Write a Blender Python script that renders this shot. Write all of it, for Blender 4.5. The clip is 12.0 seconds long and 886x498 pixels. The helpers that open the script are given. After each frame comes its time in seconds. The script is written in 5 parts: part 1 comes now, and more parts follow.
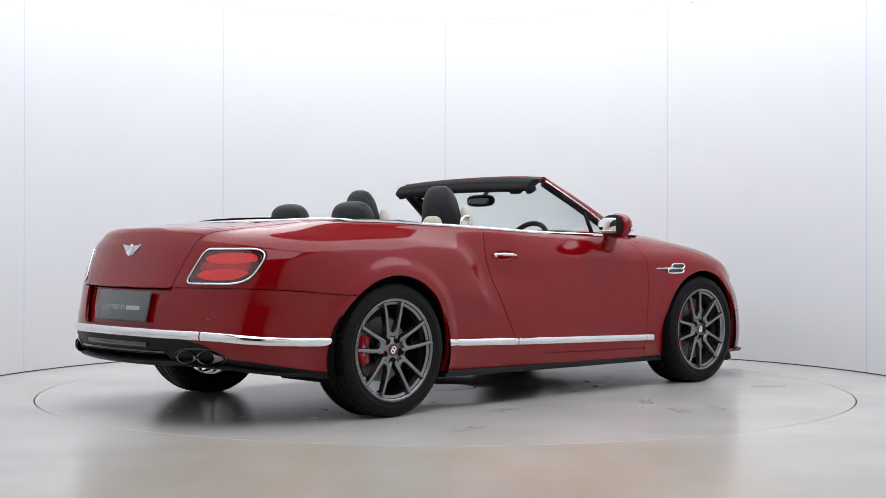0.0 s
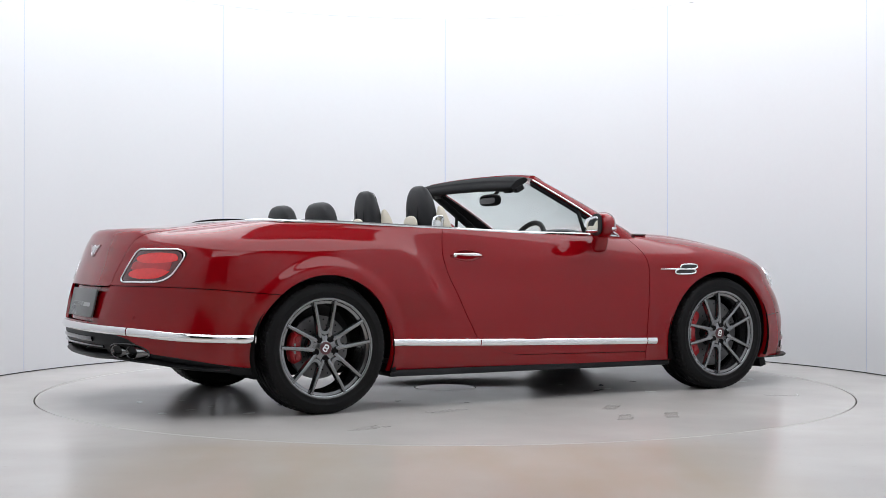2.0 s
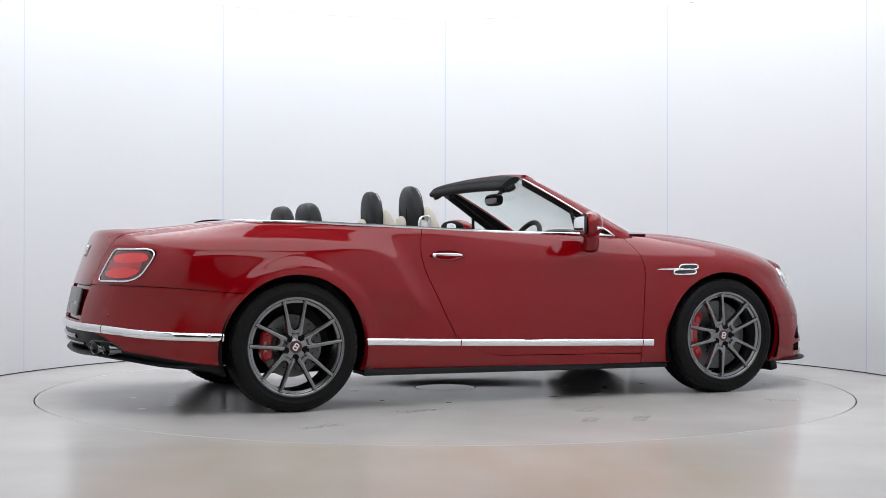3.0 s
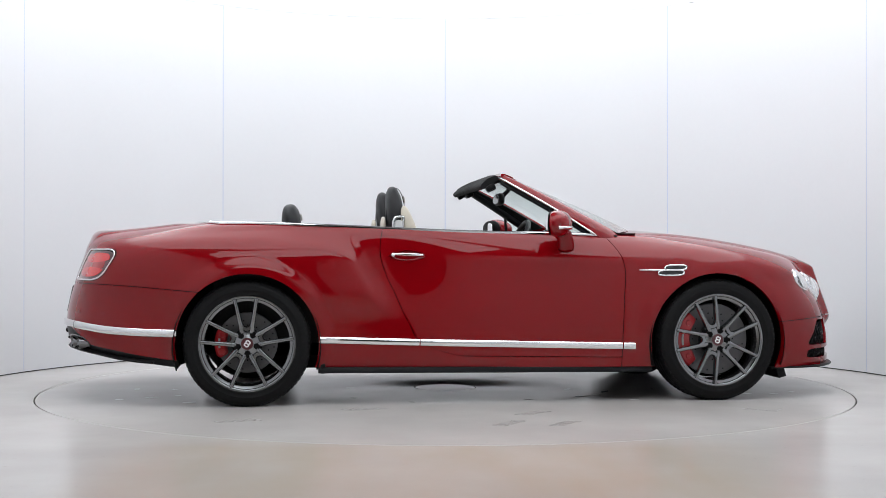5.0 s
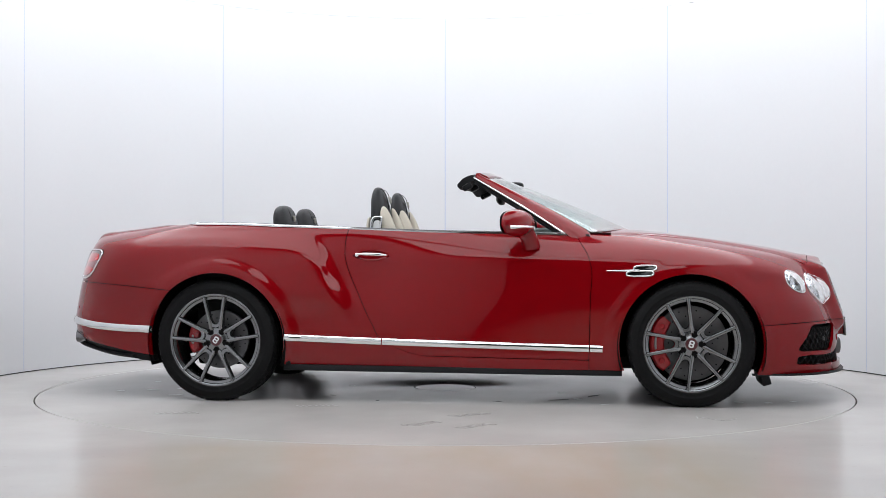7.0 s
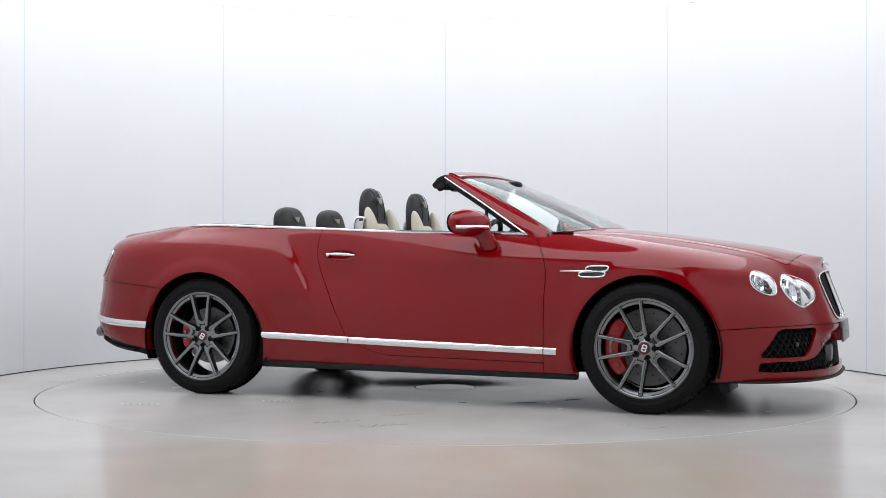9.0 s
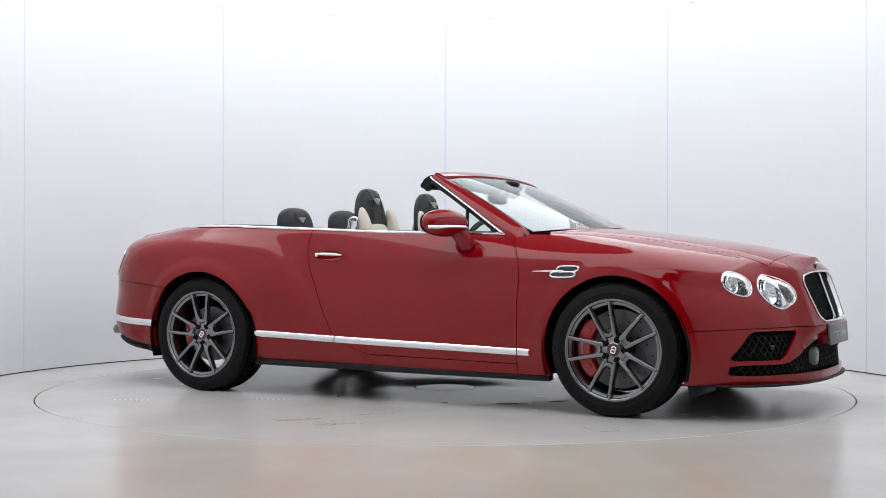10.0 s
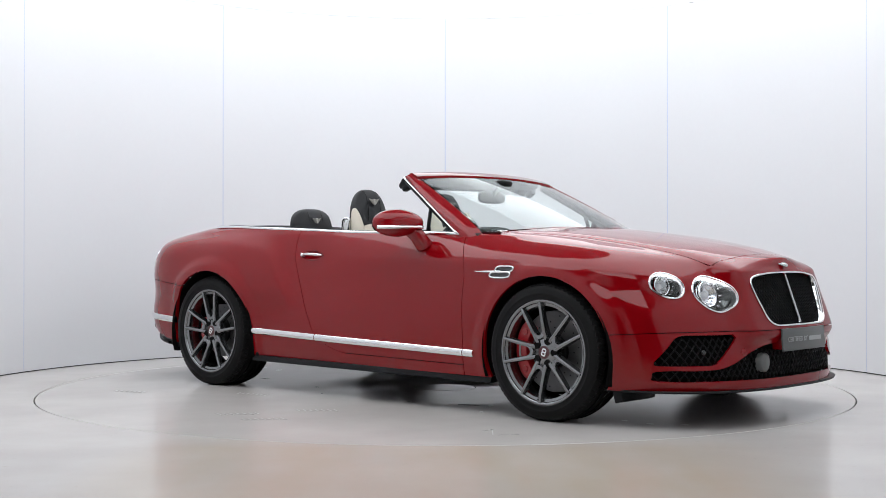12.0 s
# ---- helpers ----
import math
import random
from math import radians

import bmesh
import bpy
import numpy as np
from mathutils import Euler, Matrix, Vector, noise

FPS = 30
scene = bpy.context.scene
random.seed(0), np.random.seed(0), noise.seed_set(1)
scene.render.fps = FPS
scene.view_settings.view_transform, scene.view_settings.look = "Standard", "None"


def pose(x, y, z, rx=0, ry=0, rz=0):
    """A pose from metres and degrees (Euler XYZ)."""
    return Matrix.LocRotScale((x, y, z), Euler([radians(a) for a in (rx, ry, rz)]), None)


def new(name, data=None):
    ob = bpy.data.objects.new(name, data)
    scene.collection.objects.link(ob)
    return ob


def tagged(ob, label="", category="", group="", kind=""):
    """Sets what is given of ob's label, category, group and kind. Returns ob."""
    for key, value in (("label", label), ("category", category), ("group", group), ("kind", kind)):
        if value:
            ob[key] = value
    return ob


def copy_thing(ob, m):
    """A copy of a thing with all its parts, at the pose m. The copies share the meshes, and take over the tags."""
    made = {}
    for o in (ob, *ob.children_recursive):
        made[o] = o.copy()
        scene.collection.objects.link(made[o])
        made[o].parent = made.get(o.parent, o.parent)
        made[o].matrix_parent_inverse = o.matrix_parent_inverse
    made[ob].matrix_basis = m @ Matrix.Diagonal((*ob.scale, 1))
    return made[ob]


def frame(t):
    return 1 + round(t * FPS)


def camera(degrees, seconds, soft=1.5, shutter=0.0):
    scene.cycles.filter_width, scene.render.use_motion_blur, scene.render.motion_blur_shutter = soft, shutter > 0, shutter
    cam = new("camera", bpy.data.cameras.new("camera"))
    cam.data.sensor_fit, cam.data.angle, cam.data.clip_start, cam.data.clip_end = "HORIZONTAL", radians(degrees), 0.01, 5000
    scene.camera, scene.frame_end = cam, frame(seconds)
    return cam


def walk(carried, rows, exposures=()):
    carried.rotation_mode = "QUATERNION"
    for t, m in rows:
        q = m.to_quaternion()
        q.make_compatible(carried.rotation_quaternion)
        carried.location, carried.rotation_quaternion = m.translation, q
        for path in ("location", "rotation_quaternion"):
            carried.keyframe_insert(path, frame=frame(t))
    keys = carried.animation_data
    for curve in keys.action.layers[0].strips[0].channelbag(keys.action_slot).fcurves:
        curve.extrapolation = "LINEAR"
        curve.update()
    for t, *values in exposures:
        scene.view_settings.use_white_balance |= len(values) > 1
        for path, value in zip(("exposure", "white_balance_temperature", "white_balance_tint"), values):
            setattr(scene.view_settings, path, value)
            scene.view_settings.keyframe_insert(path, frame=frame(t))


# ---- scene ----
cam = camera(37.96, 12.0, soft=0.85)
EYE = (0.0, -8.3164, 0.8652)
AIM = pose(*EYE, 90.185, 0, 0.093) @ pose(0, 0, 0, 0, 0, 0.041)
walk(cam, [(0, AIM), (12, AIM)], exposures=[(0, 0.0), (12, 0.0)])

# ---- light ----
world = bpy.data.worlds.new("world")
scene.world = world
world.use_nodes = True
world.node_tree.nodes["Background"].inputs["Color"].default_value = (0.02, 0.02, 0.022, 1)
world.node_tree.nodes["Background"].inputs["Strength"].default_value = 0.3
CEILING_GLOW = 2.10


# ---- materials ----
def material(name, color, rough=0.5, metal=0.0, coat=0.0, grain=0.0, grain_size=60.0, bump=0.0, glow=0.0,
             transmission=0.0, wear=0.0, wear_size=3.0, specular=0.5, ior=1.5):
    m = bpy.data.materials.new(name)
    m.use_nodes = True
    n, l = m.node_tree.nodes, m.node_tree.links
    b = n["Principled BSDF"]
    b.inputs["Base Color"].default_value = (*color, 1)
    b.inputs["Roughness"].default_value = rough
    b.inputs["Metallic"].default_value = metal
    b.inputs["Coat Weight"].default_value = coat
    b.inputs["Coat Roughness"].default_value = 0.008
    b.inputs["Coat IOR"].default_value = 1.46
    b.inputs["Transmission Weight"].default_value = transmission
    b.inputs["Specular IOR Level"].default_value = specular
    b.inputs["IOR"].default_value = ior
    if glow:
        b.inputs["Emission Color"].default_value = (*color, 1)
        b.inputs["Emission Strength"].default_value = glow
    if grain or bump or wear:
        tc = n.new("ShaderNodeTexCoord")
        fine = n.new("ShaderNodeTexNoise")
        fine.inputs["Scale"].default_value = grain_size
        fine.inputs["Detail"].default_value = 4
        wide = n.new("ShaderNodeTexNoise")
        wide.inputs["Scale"].default_value = wear_size
        wide.inputs["Detail"].default_value = 5
        l.new(tc.outputs["Object"], fine.inputs["Vector"])
        l.new(tc.outputs["Object"], wide.inputs["Vector"])
        mix = n.new("ShaderNodeMix")
        mix.data_type = "RGBA"
        mix.inputs["A"].default_value = (*[c * (1 - grain) for c in color], 1)
        mix.inputs["B"].default_value = (*[min(1, c * (1 + grain)) for c in color], 1)
        l.new(fine.outputs["Fac"], mix.inputs["Factor"])
        worn = n.new("ShaderNodeMix")
        worn.data_type = "RGBA"
        worn.blend_type = "MULTIPLY"
        ramp = n.new("ShaderNodeMapRange")
        ramp.inputs["From Min"].default_value, ramp.inputs["From Max"].default_value = 0.35, 0.7
        ramp.inputs["To Min"].default_value, ramp.inputs["To Max"].default_value = 1 - wear, 1
        l.new(wide.outputs["Fac"], ramp.inputs["Value"])
        worn.inputs["Factor"].default_value = 1
        l.new(mix.outputs["Result"], worn.inputs["A"])
        l.new(ramp.outputs["Result"], worn.inputs["B"])
        l.new(worn.outputs["Result"], b.inputs["Base Color"])
        rr = n.new("ShaderNodeMapRange")
        rr.inputs["To Min"].default_value, rr.inputs["To Max"].default_value = rough * 0.85, min(1, rough * 1.2)
        l.new(wide.outputs["Fac"], rr.inputs["Value"])
        l.new(rr.outputs["Result"], b.inputs["Roughness"])
        if bump:
            bp = n.new("ShaderNodeBump")
            bp.inputs["Strength"].default_value = bump
            bp.inputs["Distance"].default_value = 0.002
            l.new(fine.outputs["Fac"], bp.inputs["Height"])
            l.new(bp.outputs["Normal"], b.inputs["Normal"])
    return m


def floor_material(name, dusty):
    """Pale grey polished resin floor; dusty adds the tan dirt tracked in by the entrance."""
    m = material(name, (0.60, 0.568, 0.545), 0.2, grain=0.03, grain_size=140, wear=0.10, wear_size=1.3, specular=0.45)
    n, l = m.node_tree.nodes, m.node_tree.links
    b = n["Principled BSDF"]
    old = b.inputs["Base Color"].links[0].from_socket
    tc = n.new("ShaderNodeTexCoord")
    spot = n.new("ShaderNodeTexNoise")
    spot.inputs["Scale"].default_value, spot.inputs["Detail"].default_value = 34, 2
    l.new(tc.outputs["Object"], spot.inputs["Vector"])
    r = n.new("ShaderNodeMapRange")
    r.inputs["From Min"].default_value, r.inputs["From Max"].default_value = 0.69, 0.75
    r.inputs["To Max"].default_value = 0.16
    l.new(spot.outputs["Fac"], r.inputs["Value"])
    mix = n.new("ShaderNodeMix")
    mix.data_type = "RGBA"
    l.new(r.outputs["Result"], mix.inputs["Factor"])
    l.new(old, mix.inputs["A"])
    mix.inputs["B"].default_value = (0.22, 0.2, 0.18, 1)
    streak = n.new("ShaderNodeTexNoise")
    streak.inputs["Scale"].default_value, streak.inputs["Detail"].default_value = 2.0, 7
    stretch = n.new("ShaderNodeMapping")
    stretch.inputs["Scale"].default_value = (0.8, 1.3, 1) if dusty else (1.4, 0.7, 1)
    stretch.inputs["Rotation"].default_value = (0, 0, 0.5)
    l.new(tc.outputs["Object"], stretch.inputs["Vector"])
    l.new(stretch.outputs["Vector"], streak.inputs["Vector"])
    sr = n.new("ShaderNodeMapRange")
    sr.inputs["From Min"].default_value, sr.inputs["From Max"].default_value = 0.40, 0.75
    sr.inputs["To Max"].default_value = 0.16
    l.new(streak.outputs["Fac"], sr.inputs["Value"])
    drag = n.new("ShaderNodeMix")
    drag.data_type = "RGBA"
    l.new(sr.outputs["Result"], drag.inputs["Factor"])
    l.new(mix.outputs["Result"], drag.inputs["A"])
    drag.inputs["B"].default_value = (0.42, 0.385, 0.355, 1)
    mix = out = drag
    if dusty:
        dirt = n.new("ShaderNodeTexNoise")
        dirt.inputs["Scale"].default_value, dirt.inputs["Detail"].default_value = 2.1, 7
        sep = n.new("ShaderNodeMapping")
        sep.inputs["Scale"].default_value = (1.0, 0.35, 1)
        l.new(tc.outputs["Object"], sep.inputs["Vector"])
        l.new(sep.outputs["Vector"], dirt.inputs["Vector"])
        xyz = n.new("ShaderNodeSeparateXYZ")
        l.new(tc.outputs["Object"], xyz.inputs["Vector"])
        ab = n.new("ShaderNodeMath")
        ab.operation = "ABSOLUTE"
        l.new(xyz.outputs["X"], ab.inputs[0])
        side = n.new("ShaderNodeMapRange")
        side.inputs["From Min"].default_value, side.inputs["From Max"].default_value = 1.0, 1.5
        side.inputs["To Min"].default_value, side.inputs["To Max"].default_value = 1.0, 0.0
        l.new(ab.outputs["Value"], side.inputs["Value"])
        near = n.new("ShaderNodeMapRange")
        near.inputs["From Min"].default_value, near.inputs["From Max"].default_value = -2.2, -2.6
        l.new(xyz.outputs["Y"], near.inputs["Value"])
        mul = n.new("ShaderNodeMath")
        mul.operation = "MULTIPLY"
        l.new(side.outputs["Result"], mul.inputs[0])
        l.new(near.outputs["Result"], mul.inputs[1])
        dr = n.new("ShaderNodeMapRange")
        dr.inputs["From Min"].default_value, dr.inputs["From Max"].default_value = 0.3, 0.7
        dr.inputs["To Min"].default_value, dr.inputs["To Max"].default_value = 0.40, 1.0
        l.new(dirt.outputs["Fac"], dr.inputs["Value"])
        mul2 = n.new("ShaderNodeMath")
        mul2.operation = "MULTIPLY"
        l.new(mul.outputs["Value"], mul2.inputs[0])
        l.new(dr.outputs["Result"], mul2.inputs[1])
        tan = n.new("ShaderNodeMix")
        tan.data_type = "RGBA"
        l.new(mul2.outputs["Value"], tan.inputs["Factor"])
        l.new(mix.outputs["Result"], tan.inputs["A"])
        tan.inputs["B"].default_value = (0.52, 0.44, 0.36, 1)
        out = tan
    l.new(out.outputs["Result"], b.inputs["Base Color"])
    return m


PAINT = material("red_paint", (0.215, 0.0012, 0.004), 0.5, coat=1.0, grain=0.06, grain_size=900, wear=0.02, specular=0.0)
CHROME = material("chrome", (0.82, 0.83, 0.84), 0.08, metal=1.0, grain=0.02, wear=0.03)
SATIN = material("satin_chrome", (0.7, 0.71, 0.72), 0.25, metal=1.0, grain=0.02, wear=0.03)
BLACK = material("black_plastic", (0.008, 0.008, 0.009), 0.42, specular=0.16, grain=0.15, grain_size=300)
GLOSS_BLACK = material("gloss_black", (0.008, 0.008, 0.009), 0.12, coat=0.5, grain=0.05)
DARK = material("dark_inner", (0.005, 0.005, 0.005), 0.8, specular=0.1, grain=0.2)
RUBBER = material("tyre_rubber", (0.008, 0.008, 0.0084), 0.55, specular=0.13, grain=0.25, grain_size=120, bump=0.15, wear=0.15, wear_size=7)
ALLOY = material("grey_alloy", (0.235, 0.24, 0.246), 0.2, metal=0.95, grain=0.05, grain_size=500, wear=0.05)
DISC = material("brake_disc_steel", (0.15, 0.15, 0.153), 0.42, metal=0.7, grain=0.12, grain_size=40, wear=0.1)
CALIPER = material("red_caliper_paint", (0.46, 0.008, 0.014), 0.3, coat=0.6, grain=0.08)
LEATHER = material("black_leather", (0.014, 0.014, 0.016), 0.5, specular=0.35, grain=0.2, grain_size=220, bump=0.25)
CREAM = material("cream_leather", (0.66, 0.60, 0.50), 0.5, grain=0.05, grain_size=220, bump=0.2, wear=0.05)
STITCH = material("silver_thread", (0.42, 0.40, 0.37), 0.6, grain=0.2, grain_size=500)
FABRIC = material("black_hood_fabric", (0.010, 0.010, 0.011), 0.8, specular=0.2, grain=0.3, grain_size=600, bump=0.3)
GLASS = material("clear_glass", (0.875, 0.945, 0.925), 0.0, transmission=1.0, ior=1.13, specular=0.5)
LENS = material("lamp_lens", (0.97, 0.98, 1.0), 0.02, transmission=1.0, ior=1.25)
RED_LENS = material("red_lamp_lens", (0.42, 0.006, 0.01), 0.12, coat=1.0, grain=0.25, grain_size=25, wear=0.3, wear_size=9)
RED_GLOW = material("lit_red_lamp", (0.42, 0.009, 0.010), 0.15, coat=1.0, glow=0.38, grain=0.3, grain_size=70)
DARK_RED = material("dark_red_lens", (0.07, 0.003, 0.005), 0.1, coat=1.0, grain=0.2, grain_size=60)
REFLECTOR = material("lamp_reflector", (0.85, 0.86, 0.87), 0.14, metal=1.0, grain=0.03, wear=0.05)
LAMP_BACK = material("lamp_housing", (0.62, 0.63, 0.64), 0.28, metal=0.7, grain=0.1)
LAMP_BOWL = material("smoked_lamp_bowl", (0.16, 0.17, 0.165), 0.22, metal=0.6, grain=0.1)
MIRROR = material("mirror_glass", (0.9, 0.91, 0.92), 0.01, metal=1.0, grain=0.01)
PLATE = material("grey_plate", (0.10, 0.105, 0.102), 0.28, grain=0.08, grain_size=90, wear=0.06)
LETTER = material("pale_lettering", (0.42, 0.43, 0.43), 0.5, grain=0.03)
BADGE_RED = material("badge_red", (0.06, 0.006, 0.01), 0.3, coat=0.6, grain=0.05)
WHITE = material("white_enamel", (0.8, 0.8, 0.8), 0.3, grain=0.02)
WALL = material("white_wall_panel", (0.725, 0.733, 0.752), 0.55, grain=0.01, grain_size=30, wear=0.02, wear_size=0.8, specular=0.3)
SEAM = material("seam_profile", (0.50, 0.57, 0.74), 0.6, grain=0.05)
CEIL = material("luminous_ceiling", (0.925, 0.965, 1.0), 0.6, glow=CEILING_GLOW)
CEIL_MID = material("unlit_ceiling", (0.45, 0.45, 0.46), 0.6, grain=0.03, wear=0.05)
HALL = material("grey_hall_wall", (0.30, 0.29, 0.28), 0.7, grain=0.1, grain_size=8, wear=0.2, wear_size=1)
FLOOR = floor_material("resin_floor", True)
TABLE = floor_material("turntable_resin", False)
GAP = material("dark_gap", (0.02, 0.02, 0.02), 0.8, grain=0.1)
SCUFF = material("scuff_mark", (0.30, 0.285, 0.27), 0.4, grain=0.3, grain_size=120)
PALE = material("peeling_tape", (0.85, 0.84, 0.83), 0.2, grain=0.1, grain_size=90)


# ---- mesh helpers ----
def link(name, me, mat, parent=None, label=""):
    me.materials.append(mat)
    ob = new(name, me)
    if parent:
        ob.parent = parent
    if label:
        ob["label"] = label
    return ob


def build(name, verts, faces, mat, parent=None, label="", smooth=True, normals=None, sharp=None):
    me = bpy.data.meshes.new(name)
    me.from_pydata([tuple(map(float, v)) for v in verts], [], [tuple(int(i) for i in f) for f in faces])
    me.validate()
    me.update()
    if smooth:
        for p in me.polygons:
            p.use_smooth = True
        if sharp is not None:
            me.set_sharp_from_angle(angle=radians(sharp))
    if normals is not None and len(normals) == len(me.vertices):
        me.normals_split_custom_set_from_vertices([tuple(map(float, v)) for v in normals])
    return link(name, me, mat, parent, label)


def part(name, bm, mat, parent=None, label="", smooth=True, sharp=40):
    me = bpy.data.meshes.new(name)
    bmesh.ops.recalc_face_normals(bm, faces=bm.faces)
    bm.to_mesh(me)
    bm.free()
    if smooth:
        for p in me.polygons:
            p.use_smooth = True
        me.set_sharp_from_angle(angle=radians(sharp))
    return link(name, me, mat, parent, label)


def box_bm(size, at=(0, 0, 0), turn=None, bevel=0.01, seg=3):
    bm = bmesh.new()
    bmesh.ops.create_cube(bm, size=1)
    bmesh.ops.scale(bm, vec=size, verts=bm.verts)
    if bevel:
        bmesh.ops.bevel(bm, geom=bm.edges[:], offset=bevel, segments=seg, profile=0.5, affect="EDGES")
    m = Matrix.Translation(at) @ (turn.to_4x4() if turn else Matrix())
    bmesh.ops.transform(bm, matrix=m, verts=bm.verts)
    return bm


def spline(knots, t):
    """Smooth (monotone-limited) curve through knots (t, value, ...) at the times t."""
    k = np.array(knots, float)
    x, y = k[:, 0], k[:, 1:]
    h = np.diff(x)
    s = np.diff(y, axis=0) / h[:, None]
    m = np.zeros_like(y)
    m[1:-1] = (s[:-1] * h[1:, None] + s[1:] * h[:-1, None]) / (h[1:] + h[:-1])[:, None]
    m[0], m[-1] = s[0], s[-1]
    t = np.clip(np.asarray(t, float), x[0], x[-1])
    i = np.clip(np.searchsorted(x, t) - 1, 0, len(h) - 1)
    a = ((t - x[i]) / h[i])[..., None]
    hh = h[i][..., None]
    return ((1 + 2 * a) * (1 - a) ** 2 * y[i] + a * (1 - a) ** 2 * hh * m[i]
            + a * a * (3 - 2 * a) * y[i + 1] + a * a * (a - 1) * hh * m[i + 1])


def sweep(path, section, up=(0, 0, 1), closed=False, scale=None, caps=True):
    """A section (2D points: sideways, up) carried along a path. Returns verts, faces."""
    P = np.array(path, float)
    S = np.array(section, float)
    n, k = len(P), len(S)
    ups = np.array(up, float)
    if ups.ndim == 1:
        ups = np.tile(ups, (n, 1))
    if closed:
        t = np.roll(P, -1, 0) - np.roll(P, 1, 0)
    else:
        t = np.gradient(P, axis=0)
    t /= np.linalg.norm(t, axis=1)[:, None] + 1e-12
    side = np.cross(t, ups)
    side /= np.linalg.norm(side, axis=1)[:, None] + 1e-12
    top = np.cross(side, t)
    sc = np.ones(n) if scale is None else np.array(scale, float)
    V = (P[:, None, :] + side[:, None, :] * S[None, :, 0, None] * sc[:, None, None]
         + top[:, None, :] * S[None, :, 1, None] * sc[:, None, None]).reshape(-1, 3)
    F = []
    for i in range(n if closed else n - 1):
        a, b = i * k, ((i + 1) % n) * k
        for j in range(k):
            j2 = (j + 1) % k
            F.append((a + j, a + j2, b + j2, b + j))
    if not closed and caps:
        F.append(tuple(range(k))[::-1])
        F.append(tuple((n - 1) * k + j for j in range(k)))
    return V, F


def ring_section(rx, ry, n=10, power=2.0):
    a = np.linspace(0, 2 * np.pi, n, endpoint=False)
    c, s = np.cos(a), np.sin(a)
    return np.stack([rx * np.sign(c) * np.abs(c) ** (2 / power), ry * np.sign(s) * np.abs(s) ** (2 / power)], 1)


def lathe(profile, n=64, axis="y"):
    """Profile (radius, along) turned about an axis. Returns verts, faces of an open surface."""
    pr = np.array(profile, float)
    a = np.linspace(0, 2 * np.pi, n, endpoint=False)
    R, A = pr[:, 0], pr[:, 1]
    c, s = np.cos(a)[:, None], np.sin(a)[:, None]
    X, Z, Y = R * c, R * s, np.tile(A, (n, 1))
    V = np.stack([X, Y, Z], -1) if axis == "y" else np.stack([X, Z, Y], -1)
    k = len(pr)
    F = [(i * k + j, ((i + 1) % n) * k + j, ((i + 1) % n) * k + j + 1, i * k + j + 1) for i in range(n) for j in range(k - 1)]
    if axis != "y":
        F = [f[::-1] for f in F]
    return V.reshape(-1, 3), F


def blob(size, power=2.6, n=28, m=18, taper=0.0, at=(0, 0, 0), turn=None):
    """A padded form: a superellipsoid of that full size, narrower at the top by taper."""
    V, F = [], []
    for i in range(m + 1):
        b = -math.pi / 2 + math.pi * i / m
        cb, sb = math.cos(b), math.sin(b)
        for j in range(n):
            a = 2 * math.pi * j / n
            q = [math.copysign(abs(v) ** (2 / power), v) for v in (math.cos(a), math.sin(a), sb)]
            w = abs(cb) ** (2 / power)
            z = q[2] / 2
            k = 1 - taper * (z + 0.5)
            V.append(Vector((q[0] * w * size[0] / 2 * k, q[1] * w * size[1] / 2 * k, z * size[2])))
    for i in range(m):
        for j in range(n):
            F.append((i * n + j, i * n + (j + 1) % n, (i + 1) * n + (j + 1) % n, (i + 1) * n + j))
    M = Matrix.Translation(at) @ (turn.to_4x4() if turn else Matrix())
    return [M @ v for v in V], F


def merge(*pieces):
    V, F = [], []
    for v, f in pieces:
        o = len(V)
        V += [tuple(q) for q in v]
        F += [tuple(i + o for i in g) for g in f]
    return V, F


# ---- the room ----
WALL_R, WALL_TOP, TABLE_R = 3.2, 2.96, 2.527


def annulus(r0, r1, z, n=192):
    a = np.linspace(0, 2 * np.pi, n, endpoint=False)
    V = [(r * math.cos(t), r * math.sin(t), z) for r in (r0, r1) for t in a]
    F = [(i, n + i, n + (i + 1) % n, (i + 1) % n) for i in range(n)]
    return V, F


